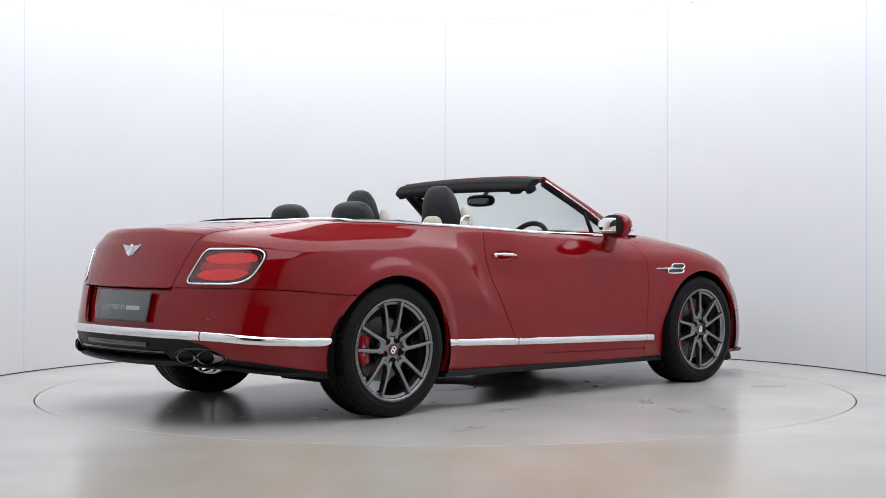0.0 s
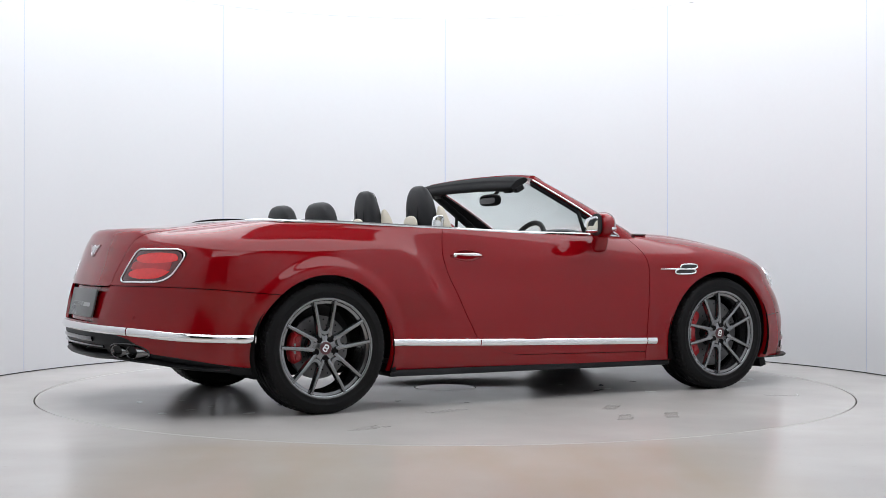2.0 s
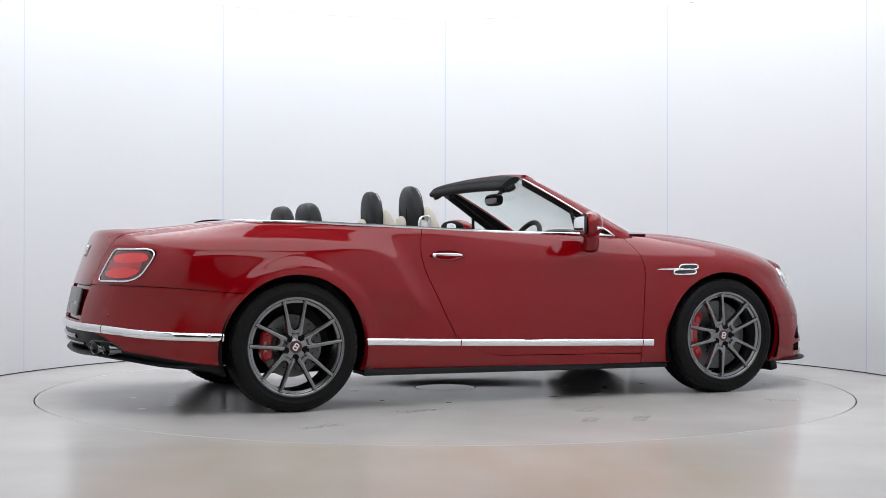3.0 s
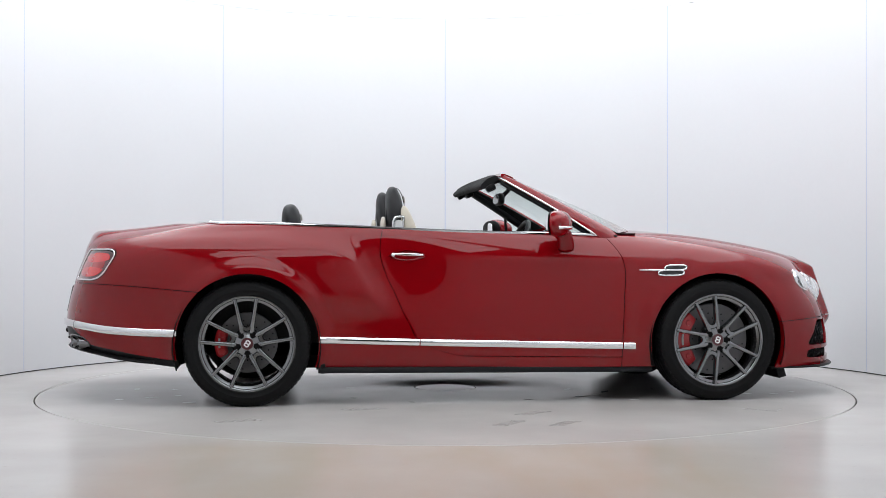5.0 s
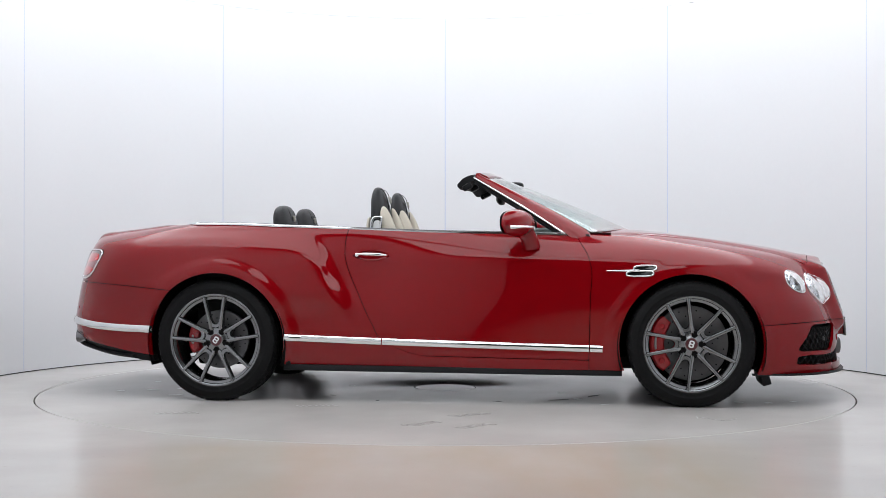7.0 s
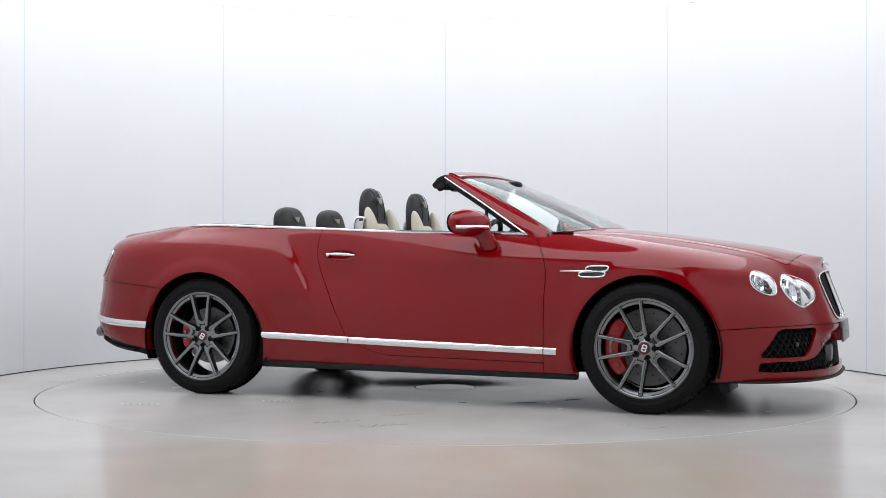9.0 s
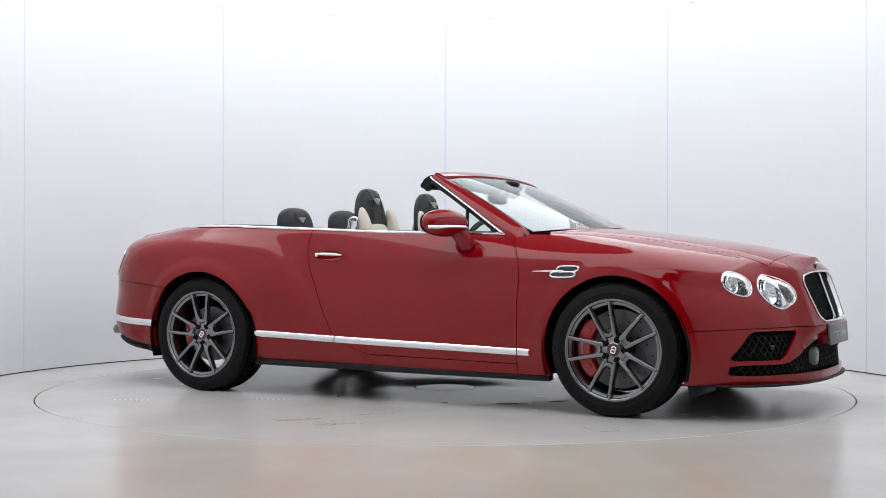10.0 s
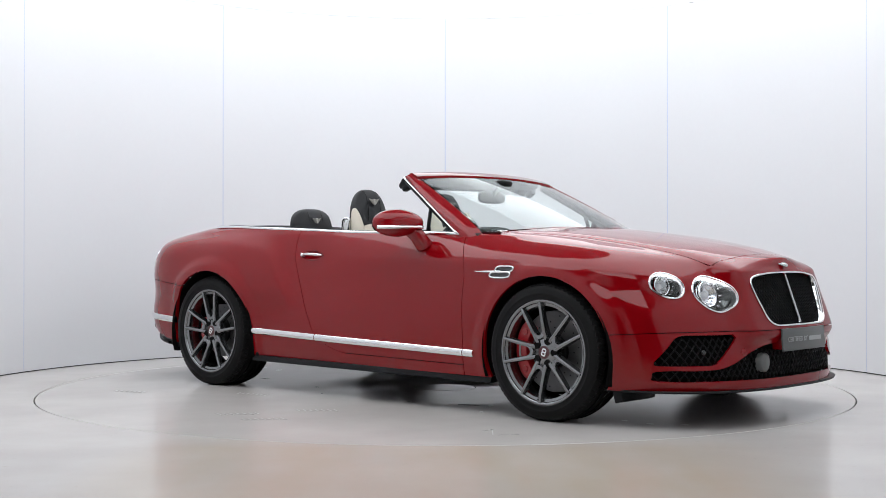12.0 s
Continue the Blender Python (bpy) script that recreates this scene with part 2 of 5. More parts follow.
def room():
    # outer floor round the turntable, going on into the hall
    n = 192
    a = np.linspace(0, 2 * np.pi, n, endpoint=False)
    V, F = [], []
    for t in a:
        c, s = math.cos(t), math.sin(t)
        k = 14 / max(abs(c), abs(s))
        for r, z in ((TABLE_R + 0.005, -0.06), (TABLE_R + 0.005, -0.002), (TABLE_R + 0.007, 0), (3.4, 0), (5.5, 0), (k, 0)):
            V.append((r * c, r * s, z))
    for i in range(n):
        for j in range(5):
            F.append((i * 6 + j, i * 6 + j + 1, ((i + 1) % n) * 6 + j + 1, ((i + 1) % n) * 6 + j))
    tagged(build("floor", V, F, FLOOR, sharp=30), "pale grey glossy resin floor, dusty tan by the entrance", "floor", kind="structure")
    V, F = annulus(0.001, 3.0, -0.05)
    tagged(build("floor_pit", V, F, GAP), "dark pit below the turntable", "floor", kind="structure")

    # round wall of curved panels, open towards the camera
    wall = tagged(new("wall_round"), "curved white photo booth wall in ten-part panels", "wall", kind="structure")
    for i in range(-4, 4):
        a0, a1 = 90 + 36 * i, 90 + 36 * (i + 1)
        a0, a1 = max(a0, -50.5), min(a1, 230.5)
        if a1 <= a0:
            continue
        gap = math.degrees(0.0036 / WALL_R)
        ang = np.radians(np.linspace(a0 + gap, a1 - gap, 15))
        V, F = [], []
        for t in ang:
            for r, z in ((WALL_R, 0.007), (WALL_R, WALL_TOP), (WALL_R + 0.05, WALL_TOP), (WALL_R + 0.05, 0.007)):
                V.append((r * math.cos(t), r * math.sin(t), z))
        for k in range(14):
            for j in range(4):
                F.append((k * 4 + j, k * 4 + 4 + j, k * 4 + 4 + (j + 1) % 4, k * 4 + (j + 1) % 4))
        F += [(0, 1, 2, 3), (59, 58, 57, 56)]
        bm = bmesh.new()
        vs = [bm.verts.new(v) for v in V]
        for f in F:
            bm.faces.new([vs[q] for q in f])
        part("panel", bm, WALL, wall, sharp=35)
        # slim profile behind the joint
        if -48 < a0 < 229:
            t = radians(a0)
            part("seam_profile", box_bm((0.03, 0.012, WALL_TOP - 0.012), ((WALL_R + 0.007) * math.cos(t), (WALL_R + 0.007) * math.sin(t), WALL_TOP / 2 + 0.006),
                 Matrix.Rotation(t + math.pi / 2, 3, "Z"), 0.002, 1), SEAM, wall)
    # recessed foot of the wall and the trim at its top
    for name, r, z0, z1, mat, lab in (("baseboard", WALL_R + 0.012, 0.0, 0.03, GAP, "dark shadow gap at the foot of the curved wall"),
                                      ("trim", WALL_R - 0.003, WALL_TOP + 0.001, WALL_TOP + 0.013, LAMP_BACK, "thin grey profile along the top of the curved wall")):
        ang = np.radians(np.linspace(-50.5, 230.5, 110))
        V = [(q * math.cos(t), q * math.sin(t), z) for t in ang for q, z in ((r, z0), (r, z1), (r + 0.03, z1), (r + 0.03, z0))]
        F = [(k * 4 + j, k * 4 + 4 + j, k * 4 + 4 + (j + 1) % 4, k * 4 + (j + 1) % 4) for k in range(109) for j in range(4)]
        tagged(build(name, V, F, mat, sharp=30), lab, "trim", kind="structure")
    # luminous stretched ceiling
    V, F = annulus(1.12, WALL_R + 0.03, WALL_TOP + 0.02, 128)
    tagged(build("ceiling", V, [f[::-1] for f in F], CEIL), "glowing white stretched ceiling over the booth", "ceiling", kind="structure")
    V, F = annulus(0.001, 1.13, WALL_TOP + 0.03, 96)
    tagged(build("ceiling_centre", V, [f[::-1] for f in F], CEIL_MID), "plain unlit pale middle of the booth's ceiling", "ceiling", kind="structure")
    # added glowing panel, never in view, that lifts the floor before the car
    tagged(part("fill_panel", box_bm((2.4, 1.5, .02), (0, -4.1, WALL_TOP + .03), bevel=0), CEIL), "added glowing fill panel, out of view, that brightens the floor in front", "ceiling", kind="structure")
    # unseen white walls, added to narrow the dark opening mirrored in the paint
    for s, name in ((-1, "added_flank_west"), (1, "added_flank_east")):
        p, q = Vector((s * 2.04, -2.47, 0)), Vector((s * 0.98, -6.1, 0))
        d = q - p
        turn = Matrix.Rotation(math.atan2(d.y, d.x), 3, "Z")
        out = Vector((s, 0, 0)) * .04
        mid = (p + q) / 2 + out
        tagged(part(name, box_bm((d.length, .06, WALL_TOP), (mid.x, mid.y, WALL_TOP / 2), turn, .004, 1), WALL), "added plain white wall, out of view, that narrows the dark reflection in the car", "wall", kind="structure")
    # the hall in front of the booth
    for name, size, at in (("wall_south", (20, 0.2, 4.2), (0, -12, 2.1)), ("wall_west", (0.2, 26, 4.2), (-9.9, 1.2, 2.1)),
                           ("wall_east", (0.2, 26, 4.2), (9.9, 1.2, 2.1)), ("wall_north", (20, 0.2, 4.2), (0, 13.9, 2.1))):
        tagged(part(name, box_bm(size, at, bevel=0), HALL), "plain dark grey hall wall behind the camera", "wall", kind="structure")
    tagged(part("hall_ceiling", box_bm((20, 26, 0.2), (0, 1.2, 4.3), bevel=0), HALL), "plain dark hall ceiling", "ceiling", kind="structure")


room()
turntable = tagged(new("turntable"), "round pale grey turntable flush with the floor, scuffed", "turntable", kind="structure")


def table_parts():
    prof = [(0.20, -0.03), (0.20, -0.001), (0.202, 0), (1.0, 0), (2.0, 0), (TABLE_R - 0.006, 0), (TABLE_R - 0.003, -0.003), (TABLE_R - 0.003, -0.04)]
    V, F = lathe(prof, 192, "z")
    build("disc", V, F, TABLE, turntable, sharp=30)
    V, F = lathe([(0.001, 0), (0.03, 0), (0.19, 0), (0.193, -0.002), (0.193, -0.03)], 64, "z")
    build("hub_cover", V, F, TABLE, turntable, "round cover plate in the turntable's middle", sharp=30)


table_parts()

# ---- the car: x forwards from the rear axle, y to its left ----
OFF = Vector((-1.244, 0.0346, 0))
HUB_Z, BASE, ARCH = 0.347, 2.746, 0.402
car = tagged(new("convertible_car"), "dark red open two-door convertible with grey alloy wheels on the turntable", "car")


def on_car(ob):
    ob.location = OFF
    return ob


# Longitudinal guide lines of the body, from the sill up to the middle of deck and bonnet:
# (x, half width, height); then tail end, its rounding length, nose end, its rounding length.
GUIDES = [
    ([(-1.1, .80, .30), (-.85, .86, .285), (-.4, .905, .225), (0, .90, .22), (.42, .900, .214), (1.2, .908, .208), (2.3, .912, .20), (2.75, .90, .20), (3.12, .905, .185), (3.7, .86, .185)], -1.05, .70, 3.69, .65),
    ([(-1.1, .895, .36), (-.4, .905, .31), (0, .935, .31), (.42, .918, .29), (1.2, .924, .282), (2.3, .928, .272), (2.75, .935, .28), (3.12, .93, .27), (3.7, .90, .26)], -1.09, .66, 3.685, .66),
    ([(-1.1, .93, .455), (-.4, .918, .41), (0, .953, .40), (.42, .928, .375), (1.2, .928, .35), (2.3, .935, .34), (2.75, .956, .38), (3.12, .945, .40), (3.7, .92, .42)], -1.105, .68, 3.665, .67),
    ([(-1.1, .93, .60), (-.5, .925, .585), (0, .966, .58), (.42, .937, .57), (.75, .920, .56), (1.2, .921, .555), (2.0, .938, .555), (2.4, .958, .56), (2.75, .972, .58), (3.12, .958, .565), (3.7, .92, .56)], -1.085, .69, 3.615, .68),
    ([(-1.1, .93, .72), (-.5, .935, .735), (0, .956, .745), (.42, .928, .74), (.75, .896, .73), (1.2, .905, .725), (2.0, .930, .72), (2.4, .953, .725), (2.75, .968, .745), (3.12, .948, .69), (3.7, .90, .645)], -1.045, .60, 3.56, .71),
    ([(-1.1, .92, .83), (-.6, .92, .865), (-.2, .915, .885), (.1, .917, .888), (.42, .902, .875), (.75, .884, .85), (1.2, .895, .848), (2.0, .915, .848), (2.4, .925, .853), (2.75, .926, .85), (3.12, .912, .79), (3.4, .88, .735), (3.7, .86, .69)], -1.005, .60, 3.54, .70),
    ([(-1.1, .84, .92), (-.6, .84, .945), (-.2, .845, .975), (.1, .85, .988), (.42, .852, .993), (.75, .853, .992), (1.2, .853, .975), (2.0, .83, .958), (2.4, .805, .945), (2.75, .80, .918), (3.12, .765, .862), (3.4, .72, .802), (3.7, .68, .745)], -.975, .55, 3.535, .70),
    ([(-1.1, .63, .958), (-.9, .64, .972), (-.6, .66, .997), (-.2, .72, 1.040), (.1, .76, 1.040), (.42, .778, 1.026), (.75, .79, 1.008), (1.2, .79, .99), (2.0, .74, .98), (2.4, .68, .978), (2.75, .62, .950), (3.12, .55, .893), (3.4, .50, .840), (3.7, .47, .79)], -.942, .5, 3.553, .55),
    ([(-1.1, .33, .964), (-.9, .34, .977), (-.6, .35, 1.006), (-.2, .37, 1.044), (.1, .39, 1.048), (.42, .4, 1.045), (.75, .4, 1.04), (1.2, .4, 1.03), (2.0, .38, 1.02), (2.4, .34, 1.003), (2.75, .31, .966), (3.12, .28, .914), (3.4, .25, .866), (3.7, .24, .815)], -.93, .35, 3.558, .35),
    ([(-1.1, 0, .966), (-.9, 0, .979), (-.6, 0, 1.008), (-.2, 0, 1.046), (.1, 0, 1.05), (.42, 0, 1.05), (.75, 0, 1.045), (1.2, 0, 1.04), (2.0, 0, 1.03), (2.4, 0, 1.008), (2.75, 0, .970), (3.12, 0, .92), (3.4, 0, .877), (3.7, 0, .815)], -.927, .3, 3.56, .3),
]
POW = 2.5


def guide_line(g, u):
    pts, xr, rr, xf, rf = g
    a, b = 0.16, 0.84
    e = 2 / POW
    pr = np.clip(u / a, 0, 1) * np.pi / 2
    pf = np.clip((1 - u) / (1 - b), 0, 1) * np.pi / 2
    mid = xr + rr + (xf - rf - xr - rr) * np.clip((u - a) / (b - a), 0, 1)
    x = np.where(u < a, xr + rr * (1 - np.cos(pr) ** e), np.where(u > b, xf - rf * (1 - np.cos(pf) ** e), mid))
    cap = np.sin(pr) ** e * np.sin(pf) ** e
    wz = spline(pts, x)
    return np.stack([x, wz[:, 0] * cap, wz[:, 1]], 1)


def smoothstep(a, b, x):
    t = np.clip((x - a) / (b - a), 0, 1)
    return t * t * (3 - 2 * t)


def smooth_min(a, b, k):
    q = np.clip(0.5 + 0.5 * (b - a) / k, 0, 1)
    return b * (1 - q) + a * q - k * q * (1 - q)


def body_grid(cols=360, per=10, inset=0.0):
    u = np.linspace(0, 1, cols)
    L = np.stack([guide_line(g, u) for g in GUIDES])          # lines x cols x 3
    k = len(GUIDES)
    v = np.linspace(0, k - 1, (k - 1) * per + 1)
    flat = L.reshape(k, -1)
    H = spline(np.concatenate([np.arange(k)[:, None], flat], 1), v).reshape(len(v), cols, 3)
    X, Y, Z = H[..., 0], H[..., 1], H[..., 2]
    # haunch over the rear wheel, ending in a raking crease behind the door
    d1 = (0.562 + (0.859 - Z) * 0.555 - X) / 1.14
    d2 = 0.945 - 0.045 * smoothstep(0.0, 0.5, X) - Z
    d = smooth_min(d1, d2, 0.13)
    ramp = np.clip(smooth_min(d / 0.105 + 1, np.ones_like(d), 0.20), 0, 1)
    haunch = ramp ** 2 * (1 - 0.15 * smoothstep(0.0, 0.30, d)) * smoothstep(0.47, 0.66, Z) * smoothstep(-0.9, -0.3, X)
    Y = Y + 0.028 * haunch
    # lips round the wheel openings
    for cx in (0, BASE):
        r = np.hypot(X - cx, Z - HUB_Z)
        Y = Y + (0.016 if cx == 0 else 0.009) * smoothstep(ARCH + 0.105, ARCH + 0.03, r) * (Y > 0.5)
    # prow that carries the grille
    prow = smoothstep(0.52, 0.385, Y) * smoothstep(3.15, 3.45, X) * smoothstep(0.36, 0.52, Z) * smoothstep(0.97, 0.70, Z)
    X = X + 0.064 * prow
    flat = smoothstep(0.50, 0.40, Y) * smoothstep(0.40, 0.49, Z) * smoothstep(0.84, 0.77, Z) * smoothstep(3.3, 3.42, X)
    X = X * (1 - flat) + (3.706 - 0.36 * (Z - 0.50) - 0.22 * Y * Y) * flat
    # ducktail lip over the boot
    lip = smoothstep(-0.74, -0.90, X) * smoothstep(0.935, 0.966, Z) * smoothstep(0.70, 0.52, Y)
    Z = Z + 0.011 * lip
    # boot lid stands a little proud of the wings
    edge = spline([(-1.0, .50), (-.9, .52), (-.8, .56), (-.6, .615), (-.42, .655), (-.2, .66)], X)[..., 0]
    Z = Z + 0.011 * smoothstep(edge + .012, edge - .03, Y) * smoothstep(-.30, -.42, X) * smoothstep(.92, .965, Z) * (X < 0)
    # raised bonnet between creased edges
    edge = spline([(1.9, .80), (2.1, .765), (2.4, .70), (2.75, .635), (3.12, .56), (3.3, .515), (3.46, .47), (3.7, .40)], X)[..., 0]
    Z = Z + 0.011 * smoothstep(edge + .015, edge - .05, Y) * smoothstep(2.1, 2.6, X) * smoothstep(3.48, 3.25, X) * (X > 2.1)
    H = np.stack([X, Y, Z], -1)
    right, left = H * (1, -1, 1), H[::-1][1:]
    G = np.concatenate([right, left], 0)
    N = np.cross(np.gradient(G, axis=1), np.gradient(G, axis=0))
    N /= np.linalg.norm(N, axis=-1)[..., None] + 1e-12
    N[:, 0, 1] = N[:, -1, 1] = 0
    N /= np.linalg.norm(N, axis=-1)[..., None] + 1e-12
    if (N[10, cols // 2] * (0, -1, 0)).sum() < 0:
        N = -N
    G = G - N * inset
    r, c = G.shape[:2]
    i = np.arange(r * c).reshape(r, c)
    F = np.stack([i[:-1, 1:], i[1:, 1:], i[1:, :-1], i[:-1, :-1]], -1).reshape(-1, 4)
    return G.reshape(-1, 3), N.reshape(-1, 3), [tuple(f) for f in F]


def clip(mesh, fn):
    """Keep what of the mesh (verts, normals, faces) has fn > 0, cut exactly along fn = 0."""
    V, N, F = mesh
    if not len(F):
        return mesh
    d = fn(V[:, 0], V[:, 1], V[:, 2])
    ins = d > 0
    nv, nn, cut, out = list(V), list(N), {}, []
    for f in F:
        s = [ins[i] for i in f]
        if all(s):
            out.append(f)
            continue
        if not any(s):
            continue
        g = []
        for q in range(len(f)):
            a, b = f[q], f[(q + 1) % len(f)]
            if ins[a]:
                g.append(a)
            if ins[a] != ins[b]:
                key = (a, b) if a < b else (b, a)
                if key not in cut:
                    t = d[key[0]] / (d[key[0]] - d[key[1]])
                    cut[key] = len(nv)
                    nv.append(V[key[0]] * (1 - t) + V[key[1]] * t)
                    m = N[key[0]] * (1 - t) + N[key[1]] * t
                    nn.append(m / (np.linalg.norm(m) + 1e-12))
                g.append(cut[key])
        if len(g) > 2:
            out.append(tuple(g))
    used = sorted({i for f in out for i in f})
    at = {o: k for k, o in enumerate(used)}
    if not used:
        return np.zeros((0, 3)), np.zeros((0, 3)), []
    return np.array([nv[i] for i in used]), np.array([nn[i] for i in used]), [tuple(at[i] for i in f) for f in out]


def cut_all(mesh, *fns):
    for fn in fns:
        mesh = clip(mesh, fn)
    return mesh


def sheet(name, mesh, mat, parent, label="", lift=0.0, depth=0.016):
    """A panel of sheet metal or lens: the cut surface with its edges turned inwards."""
    V, N, F = mesh
    V = V + N * lift
    edges = {}
    for f in F:
        for a, b in zip(f, f[1:] + f[:1]):
            edges[(a, b)] = 1
    rim = [(a, b) for a, b in edges if (b, a) not in edges]
    nv, nn, nf = list(V), list(N), list(F)
    top, low = {}, {}
    for a, b in rim:
        for q in (a, b):
            if q not in top:
                top[q] = len(nv)
                nv.append(V[q])
                nn.append(np.zeros(3))
                low[q] = len(nv)
                nv.append(V[q] - N[q] * depth)
                nn.append(np.zeros(3))
        out = np.cross(V[b] - V[a], N[a])
        out /= np.linalg.norm(out) + 1e-12
        for q in (top[a], top[b], low[a], low[b]):
            nn[q] = nn[q] + out
        nf.append((top[b], top[a], low[a], low[b]))
    nn = [q / (np.linalg.norm(q) + 1e-9) if np.linalg.norm(q) > 0 else np.array((0, 0, 1.0)) for q in nn]
    return build(name, nv, nf, mat, parent, label, normals=nn)


BODY = body_grid()
from mathutils.bvhtree import BVHTree
SKIN = BVHTree.FromPolygons([tuple(v) for v in BODY[0]], BODY[2])


def skin_point(origin, way, lift=0.0):
    """Where a ray meets the body's skin, and the outward normal there."""
    p, n, _, _ = SKIN.ray_cast(Vector(origin), Vector(way).normalized())
    if p is None:
        p, n, _, _ = SKIN.find_nearest(Vector(origin))
    if n.dot(Vector(way)) > 0:
        n = -n
    return np.array(p + n * lift), np.array(n)


def side_point(x, z, s, lift=0.0):
    return skin_point((x, s * 2, z), (0, -s, 0), lift)


# shut lines
def door_rear(z):
    return spline([(.2, 1.40), (.255, 1.30), (.285, 1.16), (.32, 1.06), (.36, .985), (.45, .925), (.633, .838), (.75, .785), (.845, .757), (.93, .757), (1.02, .774)], z)[..., 0]


def door_front(z):
    return spline([(.2, 2.172), (.40, 2.177), (.60, 2.182), (.80, 2.184), (.86, 2.165), (.91, 2.135), (.955, 2.105), (1.0, 2.07)], z)[..., 0]


def bonnet_side(x):
    return spline([(1.9, .80), (2.1, .765), (2.4, .70), (2.75, .635), (3.12, .56), (3.3, .515), (3.46, .47), (3.7, .40)], x)[..., 0]


def boot_side(x, z):
    """Half width of the boot lid: wide on the deck, tapering down the tail."""
    deck = spline([(-1.0, .50), (-.9, .52), (-.8, .56), (-.6, .615), (-.42, .655), (-.2, .66)], x)[..., 0]
    tail = spline([(.40, .36), (.55, .385), (.72, .43), (.87, .475), (.96, .51), (1.0, .53)], z)[..., 0]
    k = smoothstep(-.93, -.86, x) * smoothstep(.93, .97, z)
    return tail * (1 - k) + deck * k


def bumper_top_rear(x):
    return spline([(-1.2, .688), (-.9, .690), (-.6, .675), (-.38, .655), (-.2, .64)], x)[..., 0]


def bumper_top_front(x):
    return spline([(2.9, .455), (3.12, .46), (3.4, .475), (3.8, .48)], x)[..., 0]


def cockpit(x, y, z):
    """Positive outside the cockpit opening."""
    ay = np.abs(y)
    front = 2.36 - 0.31 * (ay / 0.80) ** 2.2 - x
    rear = x + 0.31 - 0.17 * (ay / 0.80) ** 4
    wide = spline([(-.4, .70), (-.2, .748), (0, .780), (.3, .812), (.77, .822), (1.2, .822), (2.0, .80), (2.6, .75)], x)[..., 0] - ay
    inside = np.minimum(np.minimum(front, rear), wide)
    return np.where(z > 0.86, -inside, 1.0)


def arches(x, y, z):
    a = np.hypot(x, z - HUB_Z) - ARCH
    b = np.hypot(x - BASE, z - HUB_Z) - ARCH
    return np.where(np.abs(y) > 0.45, np.minimum(a, b), 1.0)


def ellipse(y0, z0, ry, rz, x_min, tilt=0.0):
    """Positive outside an oval opening in the nose, on both sides."""
    def fn(x, y, z):
        dy, dz = np.abs(y) - y0, z - z0
        c, s = math.cos(tilt), math.sin(tilt)
        e, f = (c * dy + s * dz) / ry, (-s * dy + c * dz) / rz
        return np.where(x > x_min, (np.hypot(e, f) - 1) * min(ry, rz), 1.0)
    return fn


def tail_lamp(x, y, z):
    """Positive inside the rounded lamp outline on the tail's corner."""
    h = (z - .798) / .086
    inn = np.abs(y) - (.510 + .030 * (h + 1) - .0)
    fore = -(.828 - .056 * (h + 1)) - x
    v = (1 - np.abs(h)) * .086
    def sm(a, b, k=0.04):
        q = np.clip(0.5 + 0.5 * (b - a) / k, 0, 1)
        return b * (1 - q) + a * q - k * q * (1 - q)
    return np.where(x < -0.55, sm(sm(v, inn, .03), fore * 0.85, .06), -1.0)


GRILLE_TOP, GRILLE_LOW = 0.755, 0.50


def grille_shape(x, y, z):
    """Positive inside the main grille's outline."""
    w = spline([(.48, .26), (.52, .30), (.60, .335), (.70, .362), (.76, .372)], z)[..., 0]
    v = np.minimum(z - GRILLE_LOW, GRILLE_TOP + 0.012 - 0.03 * (np.abs(y) / 0.37) ** 3 - z)
    a, b, k = v, w - np.abs(y), 0.05
    q = np.clip(0.5 + 0.5 * (b - a) / k, 0, 1)
    return np.where(x > 3.3, b * (1 - q) + a * q - k * q * (1 - q), -1.0)


def side_intake(x, y, z):
    """Positive inside the outer intake of the front bumper."""
    ay = np.abs(y)
    top = 0.462 - z
    low = z - 0.312
    inner = ay - (0.483 + (0.46 - z) * 0.98)
    outer = (0.872 + (z - 0.31) * -0.60) - ay
    return np.where(x > 3.0, smooth_min(smooth_min(top, low, .02), smooth_min(inner, outer, .02), .03), -1.0)


def low_intake(x, y, z):
    """Positive inside the wide lower intake."""
    ay = np.abs(y)
    top = spline([(0, .40), (.33, .40), (.38, .385), (.60, .296), (.70, .289), (.86, .283), (1.0, .22)], ay)[..., 0] - z
    low = z - spline([(0, .235), (.6, .236), (.86, .24), (1.0, .27)], ay)[..., 0]
    return np.where(x > 3.0, np.minimum(np.minimum(top, low), 0.86 - ay), -1.0)


def neg(fn, gap=0.0):
    return lambda x, y, z: -fn(x, y, z) - gap


def pos(fn, gap=0.0):
    return lambda x, y, z: fn(x, y, z) - gap


def handle_bowl(x, y, z):
    """Positive outside the lens-shaped recess behind the door handle."""
    u = np.clip(np.abs((x - .912) / .116), 0, 1.2)
    return np.where(np.abs(y) > .6, np.maximum(np.abs(z - .850) - .031 * np.maximum(1 - u ** 2.2, 0), (u - 1) * .1), 1.0)


G = 0.0022
HEAD_OUT = ellipse(.732, .703, .066, .062, 3.0)
HEAD_IN = ellipse(.540, .660, .092, .088, 3.0)


def plate_bay(x, y, z):
    """Positive inside the recess that holds the rear plate."""
    return np.where(x < -.9, np.minimum(np.minimum(.372 + (z - .5) * .30 - np.abs(y), z - .492), .6895 - z), -1.0)


